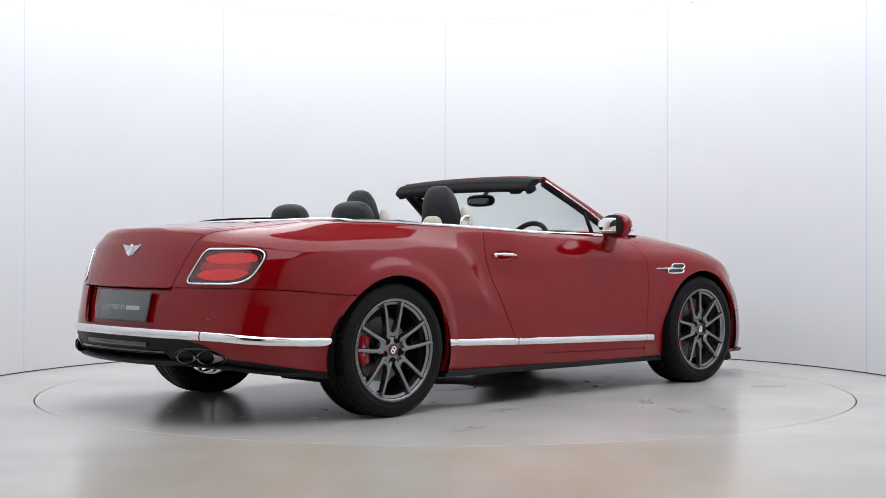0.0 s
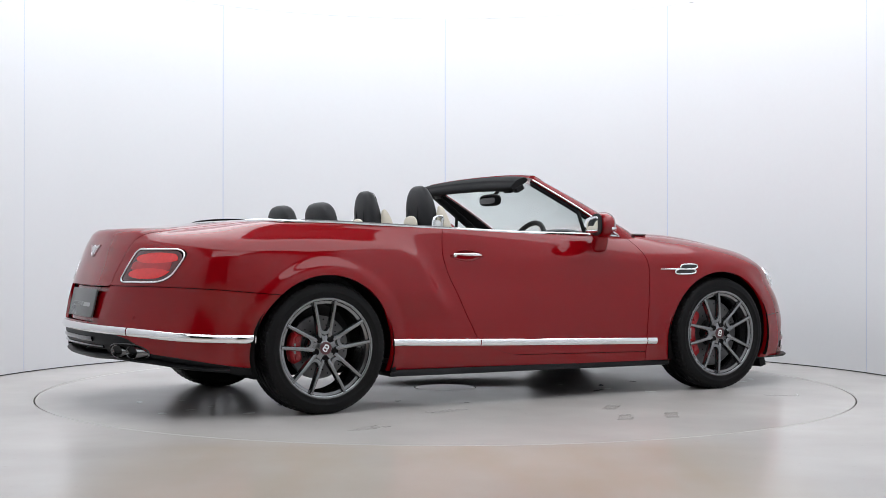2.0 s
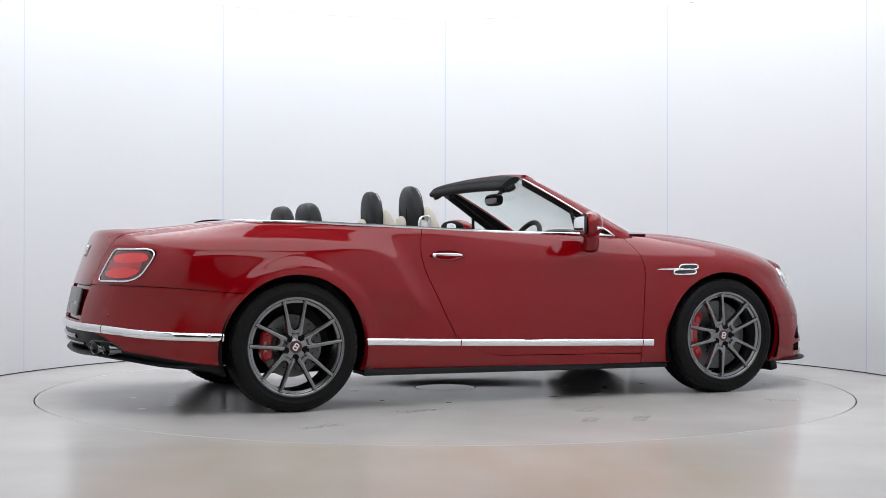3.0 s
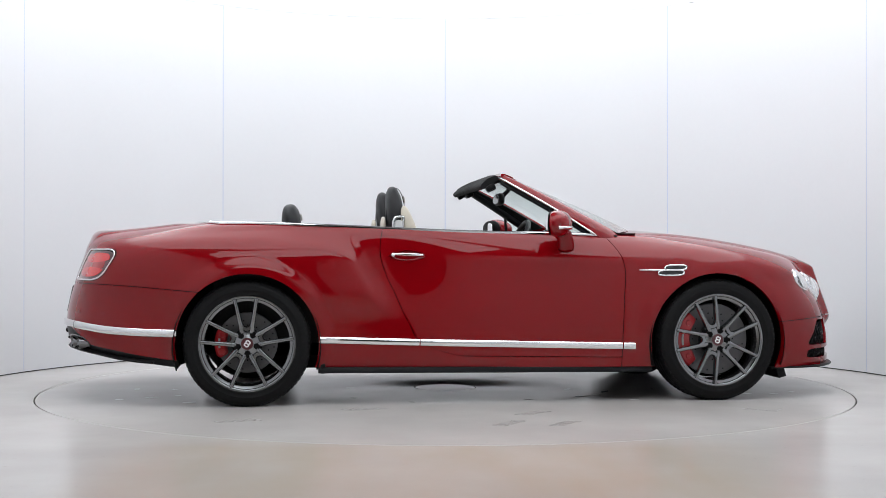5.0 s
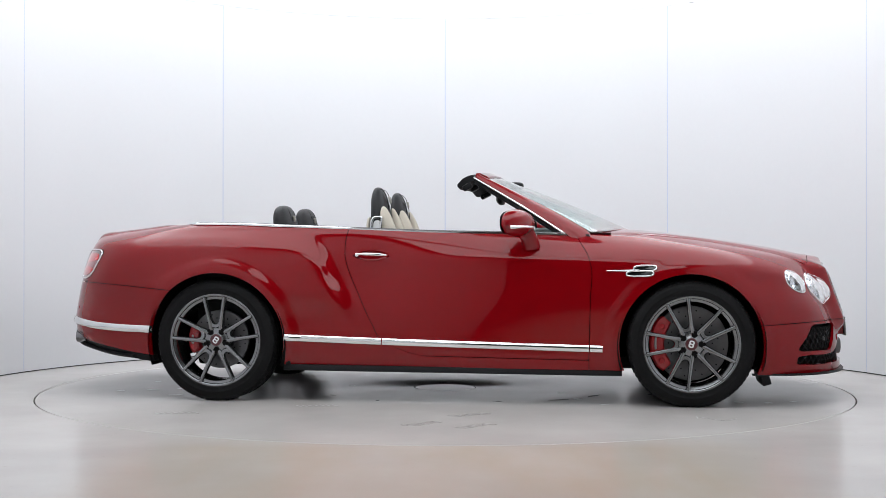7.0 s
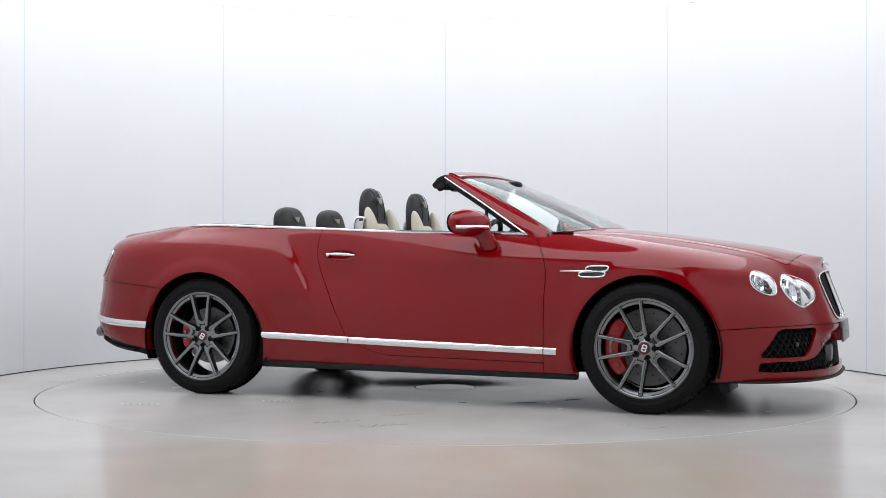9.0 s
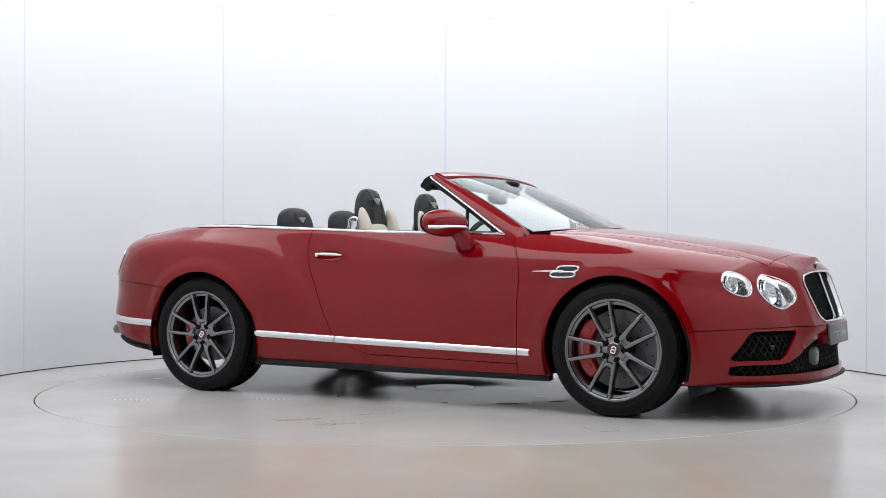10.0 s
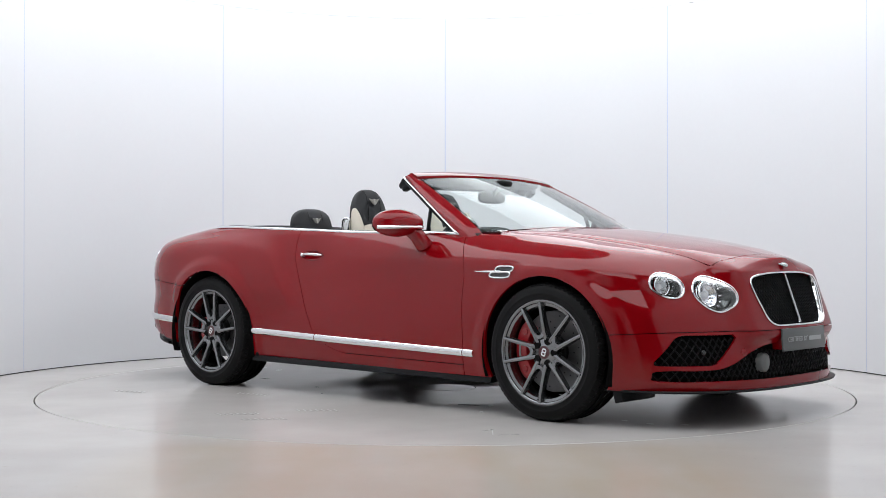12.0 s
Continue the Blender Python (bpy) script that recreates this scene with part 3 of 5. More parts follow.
def valance(x, y):
    """Upper edge of the black valance: high across the tail, a thin lip along the sides."""
    a = spline([(0, .438), (.55, .435), (.66, .40), (.74, .335), (.80, .30), (.86, .27), (1, .20)], np.abs(y))[..., 0]
    b = spline([(-1.2, .39), (-.85, .335), (-.4, .262), (-.1, .25)], x)[..., 0]
    return np.where(x < -.3, np.maximum(a, b), 0)


def tail_slot(x, y, z):
    """Positive inside the slot in the middle of the valance."""
    return np.where(x < -.8, np.minimum(np.minimum(.43 - (.345 - z) * .5 - np.abs(y), z - .318), .352 - z), -1.0)


def body_panels():
    base = cut_all(BODY, arches, cockpit)
    # dark shell behind the shut lines
    dv, dn, df = body_grid(130, 4, 0.02)
    shell = cut_all((dv, dn, df), lambda x, y, z: arches(x, y, z) - 0.012, lambda x, y, z: cockpit(x, y, z) + 0.0, HEAD_OUT, HEAD_IN,
                    neg(grille_shape), neg(side_intake), neg(low_intake), neg(plate_bay), neg(tail_slot))
    on_car(build("inner_shell", shell[0], shell[2], DARK, car))
    is_door = lambda x, y, z: np.where(np.abs(y) > .6, np.minimum(np.minimum(x - door_rear(z), door_front(z) - x), z - (0.272 - 0.016 * (x - 1.2))), -1.0)
    is_bonnet = lambda x, y, z: np.where((z > .7) & (x > 1.7), np.minimum(bonnet_side(x) - np.abs(y), 3.495 - 0.045 * (np.abs(y) / .47) ** 2 - x), -1.0)
    is_boot = lambda x, y, z: np.where(x < 0, np.minimum(np.minimum(boot_side(x, z) - np.abs(y), -.375 - x + 0.05 * (np.abs(y) / .65) ** 2), z - .688), -1.0)
    is_rb = lambda x, y, z: np.where(x < .3, np.minimum(bumper_top_rear(x) - z, 0 - x), -1.0)
    is_fb = lambda x, y, z: np.where(x > 2.4, np.minimum(bumper_top_front(x) - z, x - 2.75), -1.0)
    for s, side in ((-1, "right"), (1, "left")):
        half = lambda x, y, z, s=s: y * s
        mine = clip(base, half)
        d = on_car(sheet("door", cut_all(mine, pos(is_door, G), handle_bowl), PAINT, car))
        doors.append(d)
        on_car(sheet("rear_quarter", cut_all(mine, neg(is_door, G), lambda x, y, z: 1.5 - x, neg(is_boot, G), neg(is_rb, G), neg(plate_bay), neg(tail_lamp, .006),
                                            lambda x, y, z: np.where(z < .272 - 0.016 * (x - 1.2), 1.2 - x, 1)), PAINT, car))
        on_car(sheet("front_wing", cut_all(mine, neg(is_door, G), lambda x, y, z: x - 1.5, neg(is_bonnet, G), neg(is_fb, G), HEAD_OUT, HEAD_IN,
                                          neg(grille_shape), lambda x, y, z: np.where(z < .285, x - 2.176, 1)), PAINT, car))
        on_car(sheet("sill", cut_all(mine, lambda x, y, z: .272 - 0.016 * (x - 1.2) - z - G, lambda x, y, z: np.minimum(x - 1.2, 2.172 - x)), PAINT, car))
        on_car(sheet("tail_lamp", cut_all(mine, pos(tail_lamp, .006)), DARK_RED, car, "dark red tail lamp with lit red bands and chrome surround", lift=0.001))
    fb = cut_all(base, pos(is_fb, G), neg(grille_shape), neg(side_intake), neg(low_intake))
    on_car(sheet("front_bumper", fb, PAINT, car))
    for fn, nm in ((side_intake, "intake_backing"), (low_intake, "intake_backing")):
        for q in (-1, 1):
            on_car(sheet(nm, cut_all(BODY, lambda x, y, z: fn(x, y, z) + .012, lambda x, y, z: y * q), DARK, car, lift=-.05, depth=.003))
    rb = cut_all(base, pos(is_rb, G), neg(is_boot, G), neg(plate_bay), lambda x, y, z: z - valance(x, y))
    on_car(sheet("rear_bumper", rb, PAINT, car))
    on_car(sheet("bonnet", cut_all(base, pos(is_bonnet, G), neg(grille_shape)), PAINT, car))
    on_car(sheet("boot_lid", cut_all(base, pos(is_boot, G)), PAINT, car))
    # black diffuser under the tail
    df = cut_all(base, lambda x, y, z: -.36 - x, lambda x, y, z: valance(x, y) - z - G, neg(tail_slot))
    on_car(sheet("diffuser", df, BLACK, car, "black lower rear valance", lift=-0.004, depth=0.07))
    on_car(sheet("plate_recess", cut_all(base, pos(plate_bay, .001)), PAINT, car, lift=-.028, depth=.004))
    on_car(sheet("valance_slot", cut_all(base, pos(tail_slot, .001)), DARK, car, lift=-.06, depth=.004))


doors = []
body_panels()


def make_wheel():
    # tyre: sidewalls, shoulder and grooved tread
    R, W = 0.357, 0.275
    prof = [(.262, -.118), (.270, -.128), (.276, -.1345), (.280, -.1345), (.283, -.134), (.300, -.1372), (.302, -.1385), (.305, -.1385), (.307, -.1375), (.322, -.1365), (.336, -.131), (.349, -.118)]
    for y in (-.075, -.028, .028, .075):
        prof += [(R, y - .012), (R - .0005, y - .006), (R - .010, y - .005), (R - .010, y + .005), (R - .0005, y + .006), (R, y + .012)]
    prof += [(.349, .118), (.336, .131), (.315, .1375), (.290, .137), (.270, .128), (.262, .118)]
    V, F = lathe(prof, 120)
    tyre = build("wheel", V, F, RUBBER, car, "low-profile black tyre on a grey ten-spoke alloy rim", sharp=35)
    # shoulder blocks
    bm = bmesh.new()
    for s in (-1, 1):
        for i in range(72):
            a = 2 * math.pi * i / 72
            b = box_bm((0.0225, 0.050, 0.013), (0, 0, 0), None, 0.0015, 1)
            bmesh.ops.transform(b, matrix=Matrix.Rotation(a, 4, "Y") @ Matrix.Translation((0, s * 0.100, 0.3488)) @ Matrix.Rotation(-s * 0.28, 4, "X") @ Matrix.Rotation(s * .35, 4, "Z"), verts=b.verts)
            me = bpy.data.meshes.new("t")
            b.to_mesh(me)
            b.free()
            bm.from_mesh(me)
            bpy.data.meshes.remove(me)
    tr = part("tread", bm, RUBBER, tyre)
    tagged(tr, kind="stuff")
    # rim barrel and lip
    prof = [(.240, -.112), (.268, -.122), (.272, -.126), (.271, -.130), (.266, -.131), (.258, -.128), (.2555, -.121), (.252, -.110), (.245, -.09), (.238, -.02), (.236, .06), (.25, .11), (.268, .12)]
    V, F = lathe(prof, 96)
    build("rim", V, F, ALLOY, tyre, sharp=50)
    # ten spokes in five U-shaped pairs
    for i in range(5):
        a = math.radians(90 + 72 * i + 36)
        for s in (-1, 1):
            path = [Vector((.060, -.098, s * .027)), Vector((.090, -.103, s * .031)), Vector((.12, -.108, s * .036)), Vector((.17, -.114, s * .0455)), Vector((.215, -.119, s * .054)), Vector((.252, -.121, s * .0615))]
            P = spline([(k, *p) for k, p in enumerate(path)], np.linspace(0, 5, 16))
            sec = [(-.011, -.020), (-.0125, 0), (-.008, .011), (-.003, .0135), (.003, .0135), (.008, .011), (.0125, 0), (.011, -.020)]
            V, F = sweep(P, sec, (0, -1, 0), scale=np.linspace(1.3, .9, 16))
            M = Matrix.Rotation(-a, 4, "Y")
            build("spoke", [M @ Vector(v) for v in V], F, ALLOY, tyre, sharp=38)
        # bridge of the U near the hub
        P = [(.112 - .030 * math.cos(q), -.107, .031 * math.sin(q)) for q in np.linspace(-1.4, 1.4, 9)]
        V, F = sweep(P, [(-.014, -.02), (-.015, 0), (-.009, .010), (.009, .010), (.015, 0), (.014, -.02)], (0, -1, 0))
        M = Matrix.Rotation(-a, 4, "Y")
        build("spoke_bridge", [M @ Vector(v) for v in V], F, ALLOY, tyre, sharp=38)
        # bolt well between the pairs
        b = a + math.radians(36)
        V, F = lathe([(.0180, -.10), (.0176, -.1150), (.0166, -.1160), (.0152, -.1154), (.001, -.1154)], 20)
        M = Matrix.Rotation(-b, 4, "Y") @ Matrix.Translation((.059, 0, 0))
        build("bolt_well", [M @ Vector(v) for v in V], F, DARK, tyre, sharp=40)
    # hub face and centre cap
    V, F = lathe([(.078, -.06), (.076, -.096), (.070, -.106), (.042, -.110), (.037, -.114), (.034, -.115)], 60)
    build("hub_face", V, F, ALLOY, tyre, sharp=40)
    V, F = lathe([(.035, -.10), (.0345, -.1165), (.032, -.118), (.031, -.117), (.001, -.1175)], 40)
    build("centre_cap", V, F, BADGE_RED, tyre, "dark red centre cap", sharp=40)
    for dz in (-.0085, .0085):
        V, F = sweep([(.0115 * math.copysign(abs(math.cos(t)) ** .7, math.cos(t)), -.1185, dz + .0085 * math.copysign(abs(math.sin(t)) ** .7, math.sin(t))) for t in np.linspace(0, 2 * np.pi, 20, endpoint=False)],
                     ring_section(.0036, .0016, 6), (0, -1, 0), closed=True)
        build("cap_emblem", V, F, WHITE, tyre, "pale emblem on the cap")
    # valve
    V, F = lathe([(.001, -.135), (.004, -.134), (.004, -.10)], 10)
    build("valve", [Vector(v) + Vector((.05, 0, -.238)) for v in V], F, BLACK, tyre)
    return tyre


def brake_set(front):
    """Drilled disc and red caliper for a wheel, about the hub's middle."""
    R = .212 if front else .172
    V, F = lathe([(.085, -.02), (.09, -.022), (R - .002, -.022), (R, -.02), (R, .012), (R - .002, .014), (.085, .014)], 72)
    disc = build("brake_disc", V, F, DISC, car, "drilled grey brake disc", sharp=35)
    V, F = lathe([(.001, -.05), (.08, -.05), (.087, -.045), (.088, -.018)], 40)
    build("disc_bell", V, F, BLACK, disc, sharp=35)
    if front:
        V, F = lathe([(.001, .03), (.228, .03), (.23, .034), (.228, .038), (.001, .038)], 40)
        build("heat_shield", V, F, DARK, disc, sharp=35)
    bm = bmesh.new()
    for i in range(36):
        a = 2 * math.pi * i / 36
        r = (.115, .145, .175)[i % 3] * R / .198
        bmesh.ops.create_circle(bm, cap_ends=True, radius=.0042, segments=8,
                                matrix=Matrix.Translation((r * math.cos(a), -.0225, r * math.sin(a))) @ Matrix.Rotation(math.pi / 2, 4, "X"))
    tagged(part("drill_holes", bm, DARK, disc), kind="stuff")
    # caliper behind the axle line: an arc-shaped block with bridge ribs
    sp = 0.80 if front else 0.50
    mid = math.pi
    arc = np.linspace(mid - sp, mid + sp, 17)
    P = [((R - .022) * math.cos(t), -.035, (R - .022) * math.sin(t)) for t in arc]
    w = .042 if front else .034
    V, F = sweep(P, [(-w, -.03), (-w, .012), (-w + .01, .026), (w - .012, .028), (w, .016), (w, -.03)], (0, -1, 0), scale=[.72] + [.9] + [1] * 13 + [.9] + [.72])
    cal = build("brake_caliper", V, F, CALIPER, car, "red brake caliper with pale maker's mark", sharp=40)
    P = [((R - .014) * math.cos(t), -.0645, (R - .014) * math.sin(t)) for t in np.linspace(mid - .17, mid + .17, 7)]
    V, F = sweep(P, [(-.006, -.001), (-.006, .001), (.006, .001), (.006, -.001)], (0, -1, 0))
    build("caliper_mark", V, F, LETTER, cal, "pale bar of lettering")
    for t in (mid - .42 * sp / .62, mid + .42 * sp / .62):
        V, F = lathe([(.001, -.068), (.014, -.068), (.017, -.064), (.017, -.05)], 20)
        build("piston_boss", [Vector(v) + Vector(((R - .024) * math.cos(t), 0, (R - .024) * math.sin(t))) for v in V], F, CALIPER, cal, sharp=40)
    return disc, cal


def wheels():
    w = make_wheel()
    spots = [(0, -.835, -1), (BASE, -.835, -1), (0, .835, 1), (BASE, .835, 1)]
    sets = {True: brake_set(True), False: brake_set(False)}
    spin = {(0, -1): 34, (BASE, -1): 18, (0, 1): 20, (BASE, 1): 50}
    first = True
    for x, y, s in spots:
        m = Matrix.Translation(OFF + Vector((x, y, HUB_Z + .008))) @ Matrix.Rotation(0 if s < 0 else math.pi, 4, "Z")
        turned = m @ Matrix.Rotation(radians(spin[(x, s)]), 4, "Y")
        if first:
            w.matrix_basis = turned
        else:
            copy_thing(w, turned)
        for ob in sets[x > 1]:
            flip = m if s < 0 else Matrix.Translation(OFF + Vector((x, y, HUB_Z + .008))) @ Matrix.Rotation(math.pi, 4, "X")
            if s < 0:
                ob.matrix_basis = flip
            else:
                copy_thing(ob, flip)
        first = False
    # dark wheel houses
    for x in (0, BASE):
        for s in (-1, 1):
            ang = np.linspace(-0.35, math.pi + .35, 30)
            V, F = [], []
            for t in ang:
                for r, y in ((ARCH + .008, .962), (ARCH + .02, .92), (ARCH + .02, .50), (.02, .50)):
                    V.append((x + r * math.cos(t), s * y, HUB_Z + r * math.sin(t)))
            for k in range(29):
                for j in range(3):
                    F.append((k * 4 + j, k * 4 + j + 1, k * 4 + 5 + j, k * 4 + 4 + j))
            on_car(build("wheel_arch_liner", V, F, DARK, car, sharp=40))


wheels()


# ---- trim, glass and lamps ----
def wide_at(x):
    return spline([(-.4, .70), (-.2, .748), (0, .780), (.3, .812), (.77, .822), (1.2, .822), (2.0, .80), (2.6, .75)], x)[..., 0]


def deck_point(x, y, lift=0.0):
    return skin_point((x, y, 2), (0, 0, -1), lift)


def strip(name, pts, section, mat, parent, label="", ups=None, closed=False):
    P = np.array([p for p, n in pts])
    N = np.array([n for p, n in pts]) if ups is None else ups
    V, F = sweep(P, section, N, closed=closed)
    bm = bmesh.new()
    vs = [bm.verts.new(v) for v in V]
    for f in F:
        bm.faces.new([vs[q] for q in f])
    return on_car(part(name, bm, mat, parent if parent is car else None, label)) if parent is car else part(name, bm, mat, parent, label)


def belt_line():
    """Chrome round the cockpit's edge, from one windscreen pillar back to the other."""
    xs = np.linspace(2.07, -.15, 64)
    right = [deck_point(x, -(wide_at(x) + .010), .004) for x in xs]
    ys = np.linspace(.728, 0, 25)[:-1]
    rear = [deck_point(-.325 + .17 * (y / .8) ** 4, -y, .004) for y in ys]
    half = right + rear
    mid = [deck_point(-.325, 0, .004)]
    flip = [(p * (1, -1, 1), n * (1, -1, 1)) for p, n in half[::-1]]
    up = np.tile((0, 0, 1.0), (2 * len(half) + 1, 1))
    strip("belt_trim", half + mid + flip, [(-.011, -.004), (-.011, .004), (-.006, .009), (.006, .009), (.011, .004), (.011, -.012), (0, -.012)], CHROME, car, "bright chrome waist trim", ups=up)


def side_strips():
    zs = [(-.44, .417), (-.40, .414), (.404, .372), (.98, .353), (1.6, .337), (2.27, .321)]
    sec = [(-.019, -.006), (-.019, .002), (-.013, .008), (0, .011), (.013, .008), (.019, .002), (.019, -.006)]
    for s in (-1, 1):
        for a, b, name in ((.405, .978, "sill_trim"), (.984, 2.174, "sill_trim"), (2.180, 2.252, "sill_trim")):
            xs = np.linspace(a, b, 24)
            strip(name, [side_point(x, float(spline(zs, x)[0]), s, .001) for x in xs], sec, CHROME, car, "chrome strip along the lower flank")
    # bumper strip round the tail
    def at(phi):
        c, q = math.cos(phi), math.sin(phi)
        z = float(spline([(0, .462), (.5, .460), (.9, .452), (1.2, .43), (1.5, .416), (1.7, .414)], abs(phi))[0])
        return skin_point((-.42 - 3 * c, 3 * q, z), (c, -q, 0), .002)
    sec = [(-.021, -.006), (-.021, .003), (-.014, .010), (0, .013), (.014, .010), (.021, .003), (.021, -.006)]
    for a, b in ((-1.60, -.845), (-.838, .838), (.845, 1.60)):
        strip("bumper_trim", [at(p) for p in np.linspace(a, b, 40)], sec, CHROME, car, "chrome strip round the tail")


def outline(fn, axis, centre, reach=0.3, n=96, lift=0.0, aim=None):
    """Points on the skin along fn = 0 round a centre, found along rays of a plane facing the axis."""
    out = []
    for k in range(n):
        a = 2 * math.pi * k / n
        lo, hi = 0.0, reach
        for _ in range(22):
            m = (lo + hi) / 2
            y, z = centre[0] + m * math.cos(a), centre[1] + m * math.sin(a)
            p, nn = aim(y, z)
            if fn(np.array([p[0]]), np.array([p[1]]), np.array([p[2]]))[0] > 0:
                lo = m
            else:
                hi = m
        y, z = centre[0] + lo * math.cos(a), centre[1] + lo * math.sin(a)
        p, nn = aim(y, z)
        out.append((p + nn * lift, nn))
    return out


def front_aim(y, z):
    return skin_point((6, y, z), (-1, 0, 0))


def loop_trim(name, pts, r, mat, parent, label="", flat=1.0):
    P = np.array([p for p, n in pts])
    N = np.array([n for p, n in pts])
    for _ in range(3):
        N = (np.roll(N, 1, 0) + N + np.roll(N, -1, 0)) / 3
    return strip(name, list(zip(P, N)), ring_section(r, r * flat, 8), mat, parent, label, ups=N, closed=True)


def head_lamp(y0, z0, ry, rz, s):
    centre, n0 = front_aim(s * y0, z0)
    nrm = Vector(n0)
    fwd = (Vector((1, 0, 0)) * .45 + nrm * .55).normalized()
    ring = [front_aim(s * y0 + ry * math.cos(a), z0 + rz * math.sin(a)) for a in np.linspace(0, 2 * np.pi, 64, endpoint=False)]
    lamp = loop_trim("head_lamp", ring, .0068, CHROME, car, "round clear headlamp in a chrome bezel", flat=1.2)
    P = np.array([p for p, n in ring])
    c = P.mean(0)
    # housing bowl behind
    V, F = [], []
    back = np.array(fwd)
    steps = [(1.0, 0), (.97, .02), (.90, .045), (.70, .07), (.35, .08), (.01, .082)]
    for k, d in steps:
        for p in P:
            V.append(c + (p - c) * k - back * d)
    n = len(P)
    for i in range(len(steps) - 1):
        for j in range(n):
            F.append((i * n + j, i * n + (j + 1) % n, (i + 1) * n + (j + 1) % n, (i + 1) * n + j))
    build("housing", V, F, LAMP_BOWL, lamp)
    # lens dome
    V, F = [], []
    steps = [(.985, .004), (.93, .010), (.8, .017), (.55, .024), (.25, .028), (.01, .029)]
    for k, d in steps:
        for p in P:
            V.append(c + (p - c) * k + np.array(nrm) * d * 1.1)
    for i in range(len(steps) - 1):
        for j in range(n):
            F.append((i * n + (j + 1) % n, i * n + j, (i + 1) * n + j, (i + 1) * n + (j + 1) % n))
    V2 = [v - np.array(nrm) * .003 for v in V]
    o = len(V)
    F2 = F + [tuple(q + o for q in f[::-1]) for f in F]
    build("lens", V + V2, F2, LENS, lamp).visible_shadow = False
    # projector
    to_l = Vector((0, 1, 0)) - fwd * fwd.y
    to_l.normalize()
    up = fwd.cross(to_l)
    M = Matrix((to_l, up, fwd)).transposed().to_4x4()
    M.translation = Vector(c)
    inb = -s
    # oval projector bowl towards the flank, ribbed inside
    r = ry * .64
    prof = [(1.06, -.052), (1.06, -.014), (1.02, -.008), (.95, -.012), (.82, -.036), (.55, -.052), (.25, -.056), (.01, -.057)]
    m = 48
    V = []
    for k, d in prof:
        for t in np.linspace(0, 2 * np.pi, m, endpoint=False):
            g = 1 + (.05 * math.cos(12 * t) if .3 < k < .9 else 0)
            V.append(M @ Vector((r * k * g * math.cos(t) - inb * ry * .27, r * 1.12 * k * g * math.sin(t) + rz * .06, d)))
    F = [(i * m + j, i * m + (j + 1) % m, (i + 1) * m + (j + 1) % m, (i + 1) * m + j) for i in range(len(prof) - 1) for j in range(m)]
    build("projector", V, F, REFLECTOR, lamp, "silver projector bowl")
    V, F = blob((r * .75, r * .75, r * .6), 2, 20, 12)
    build("bulb_lens", [M @ (Vector(v) + Vector((-inb * ry * .27, rz * .06, -.040))) for v in V], F, WHITE, lamp)
    # running lights in an arc on the inner side
    for k in range(5):
        a = radians(-66 + 30 * k)
        at = Vector((inb * ry * .70 * math.cos(a), rz * .76 * math.sin(a), -.014))
        V, F = blob((ry * .26, rz * .14, .022), 3, 12, 8)
        build("running_light", [M @ (Vector(v) + at) for v in V], F, REFLECTOR, lamp)
    return lamp


def lamps():
    for s in (-1, 1):
        head_lamp(.732, .703, .066, .062, s)
        head_lamp(.540, .660, .092, .088, s)


def tail_aim_for(s):
    way = Vector((.80, -s * .60, 0)).normalized()
    cen = Vector((-.86, s * .66, 0))
    lat = Vector((-way.y, way.x, 0))
    def aim(q, z):
        o = cen + lat * q - way * 2 + Vector((0, 0, z))
        return skin_point(o, way)
    return aim


def tail_lamps():
    lamps_ = [o for o in car.children if o.name.startswith("tail_lamp")]
    for s, lamp in zip((-1, 1), lamps_):
        aim = tail_aim_for(s)
        pts = outline(tail_lamp, "x", (0.0, .798), .3, 110, .003, aim)
        P = np.array([p for p, n in pts])
        N = np.array([n for p, n in pts])
        V, F = sweep(P, ring_section(.0055, .006, 8), N, closed=True)
        build("chrome_surround", V, F, CHROME, lamp, "thin chrome surround")
        half = clip(BODY, lambda x, y, z: y * s)
        half = clip(half, pos(tail_lamp, .016))
        for zc, hh in ((.838, .028), (.757, .028)):
            def oval(x, y, z, zc=zc, hh=hh):
                e = (np.abs(y) - .70 - .25 * (z - .8)) / .125
                return 1 - np.sqrt(e ** 2 + ((z - zc) / hh) ** 2)
            sheet("lit_band", clip(half, oval), RED_GLOW, lamp, "glowing red light band", lift=.003, depth=.003)
        def shoulder(x, y, z):
            return np.minimum(.022 - np.abs(z - .798), np.minimum(np.abs(y) - .57, .80 - np.abs(y)))
        sheet("reflector", clip(half, shoulder), RED_LENS, lamp, lift=.002, depth=.003)


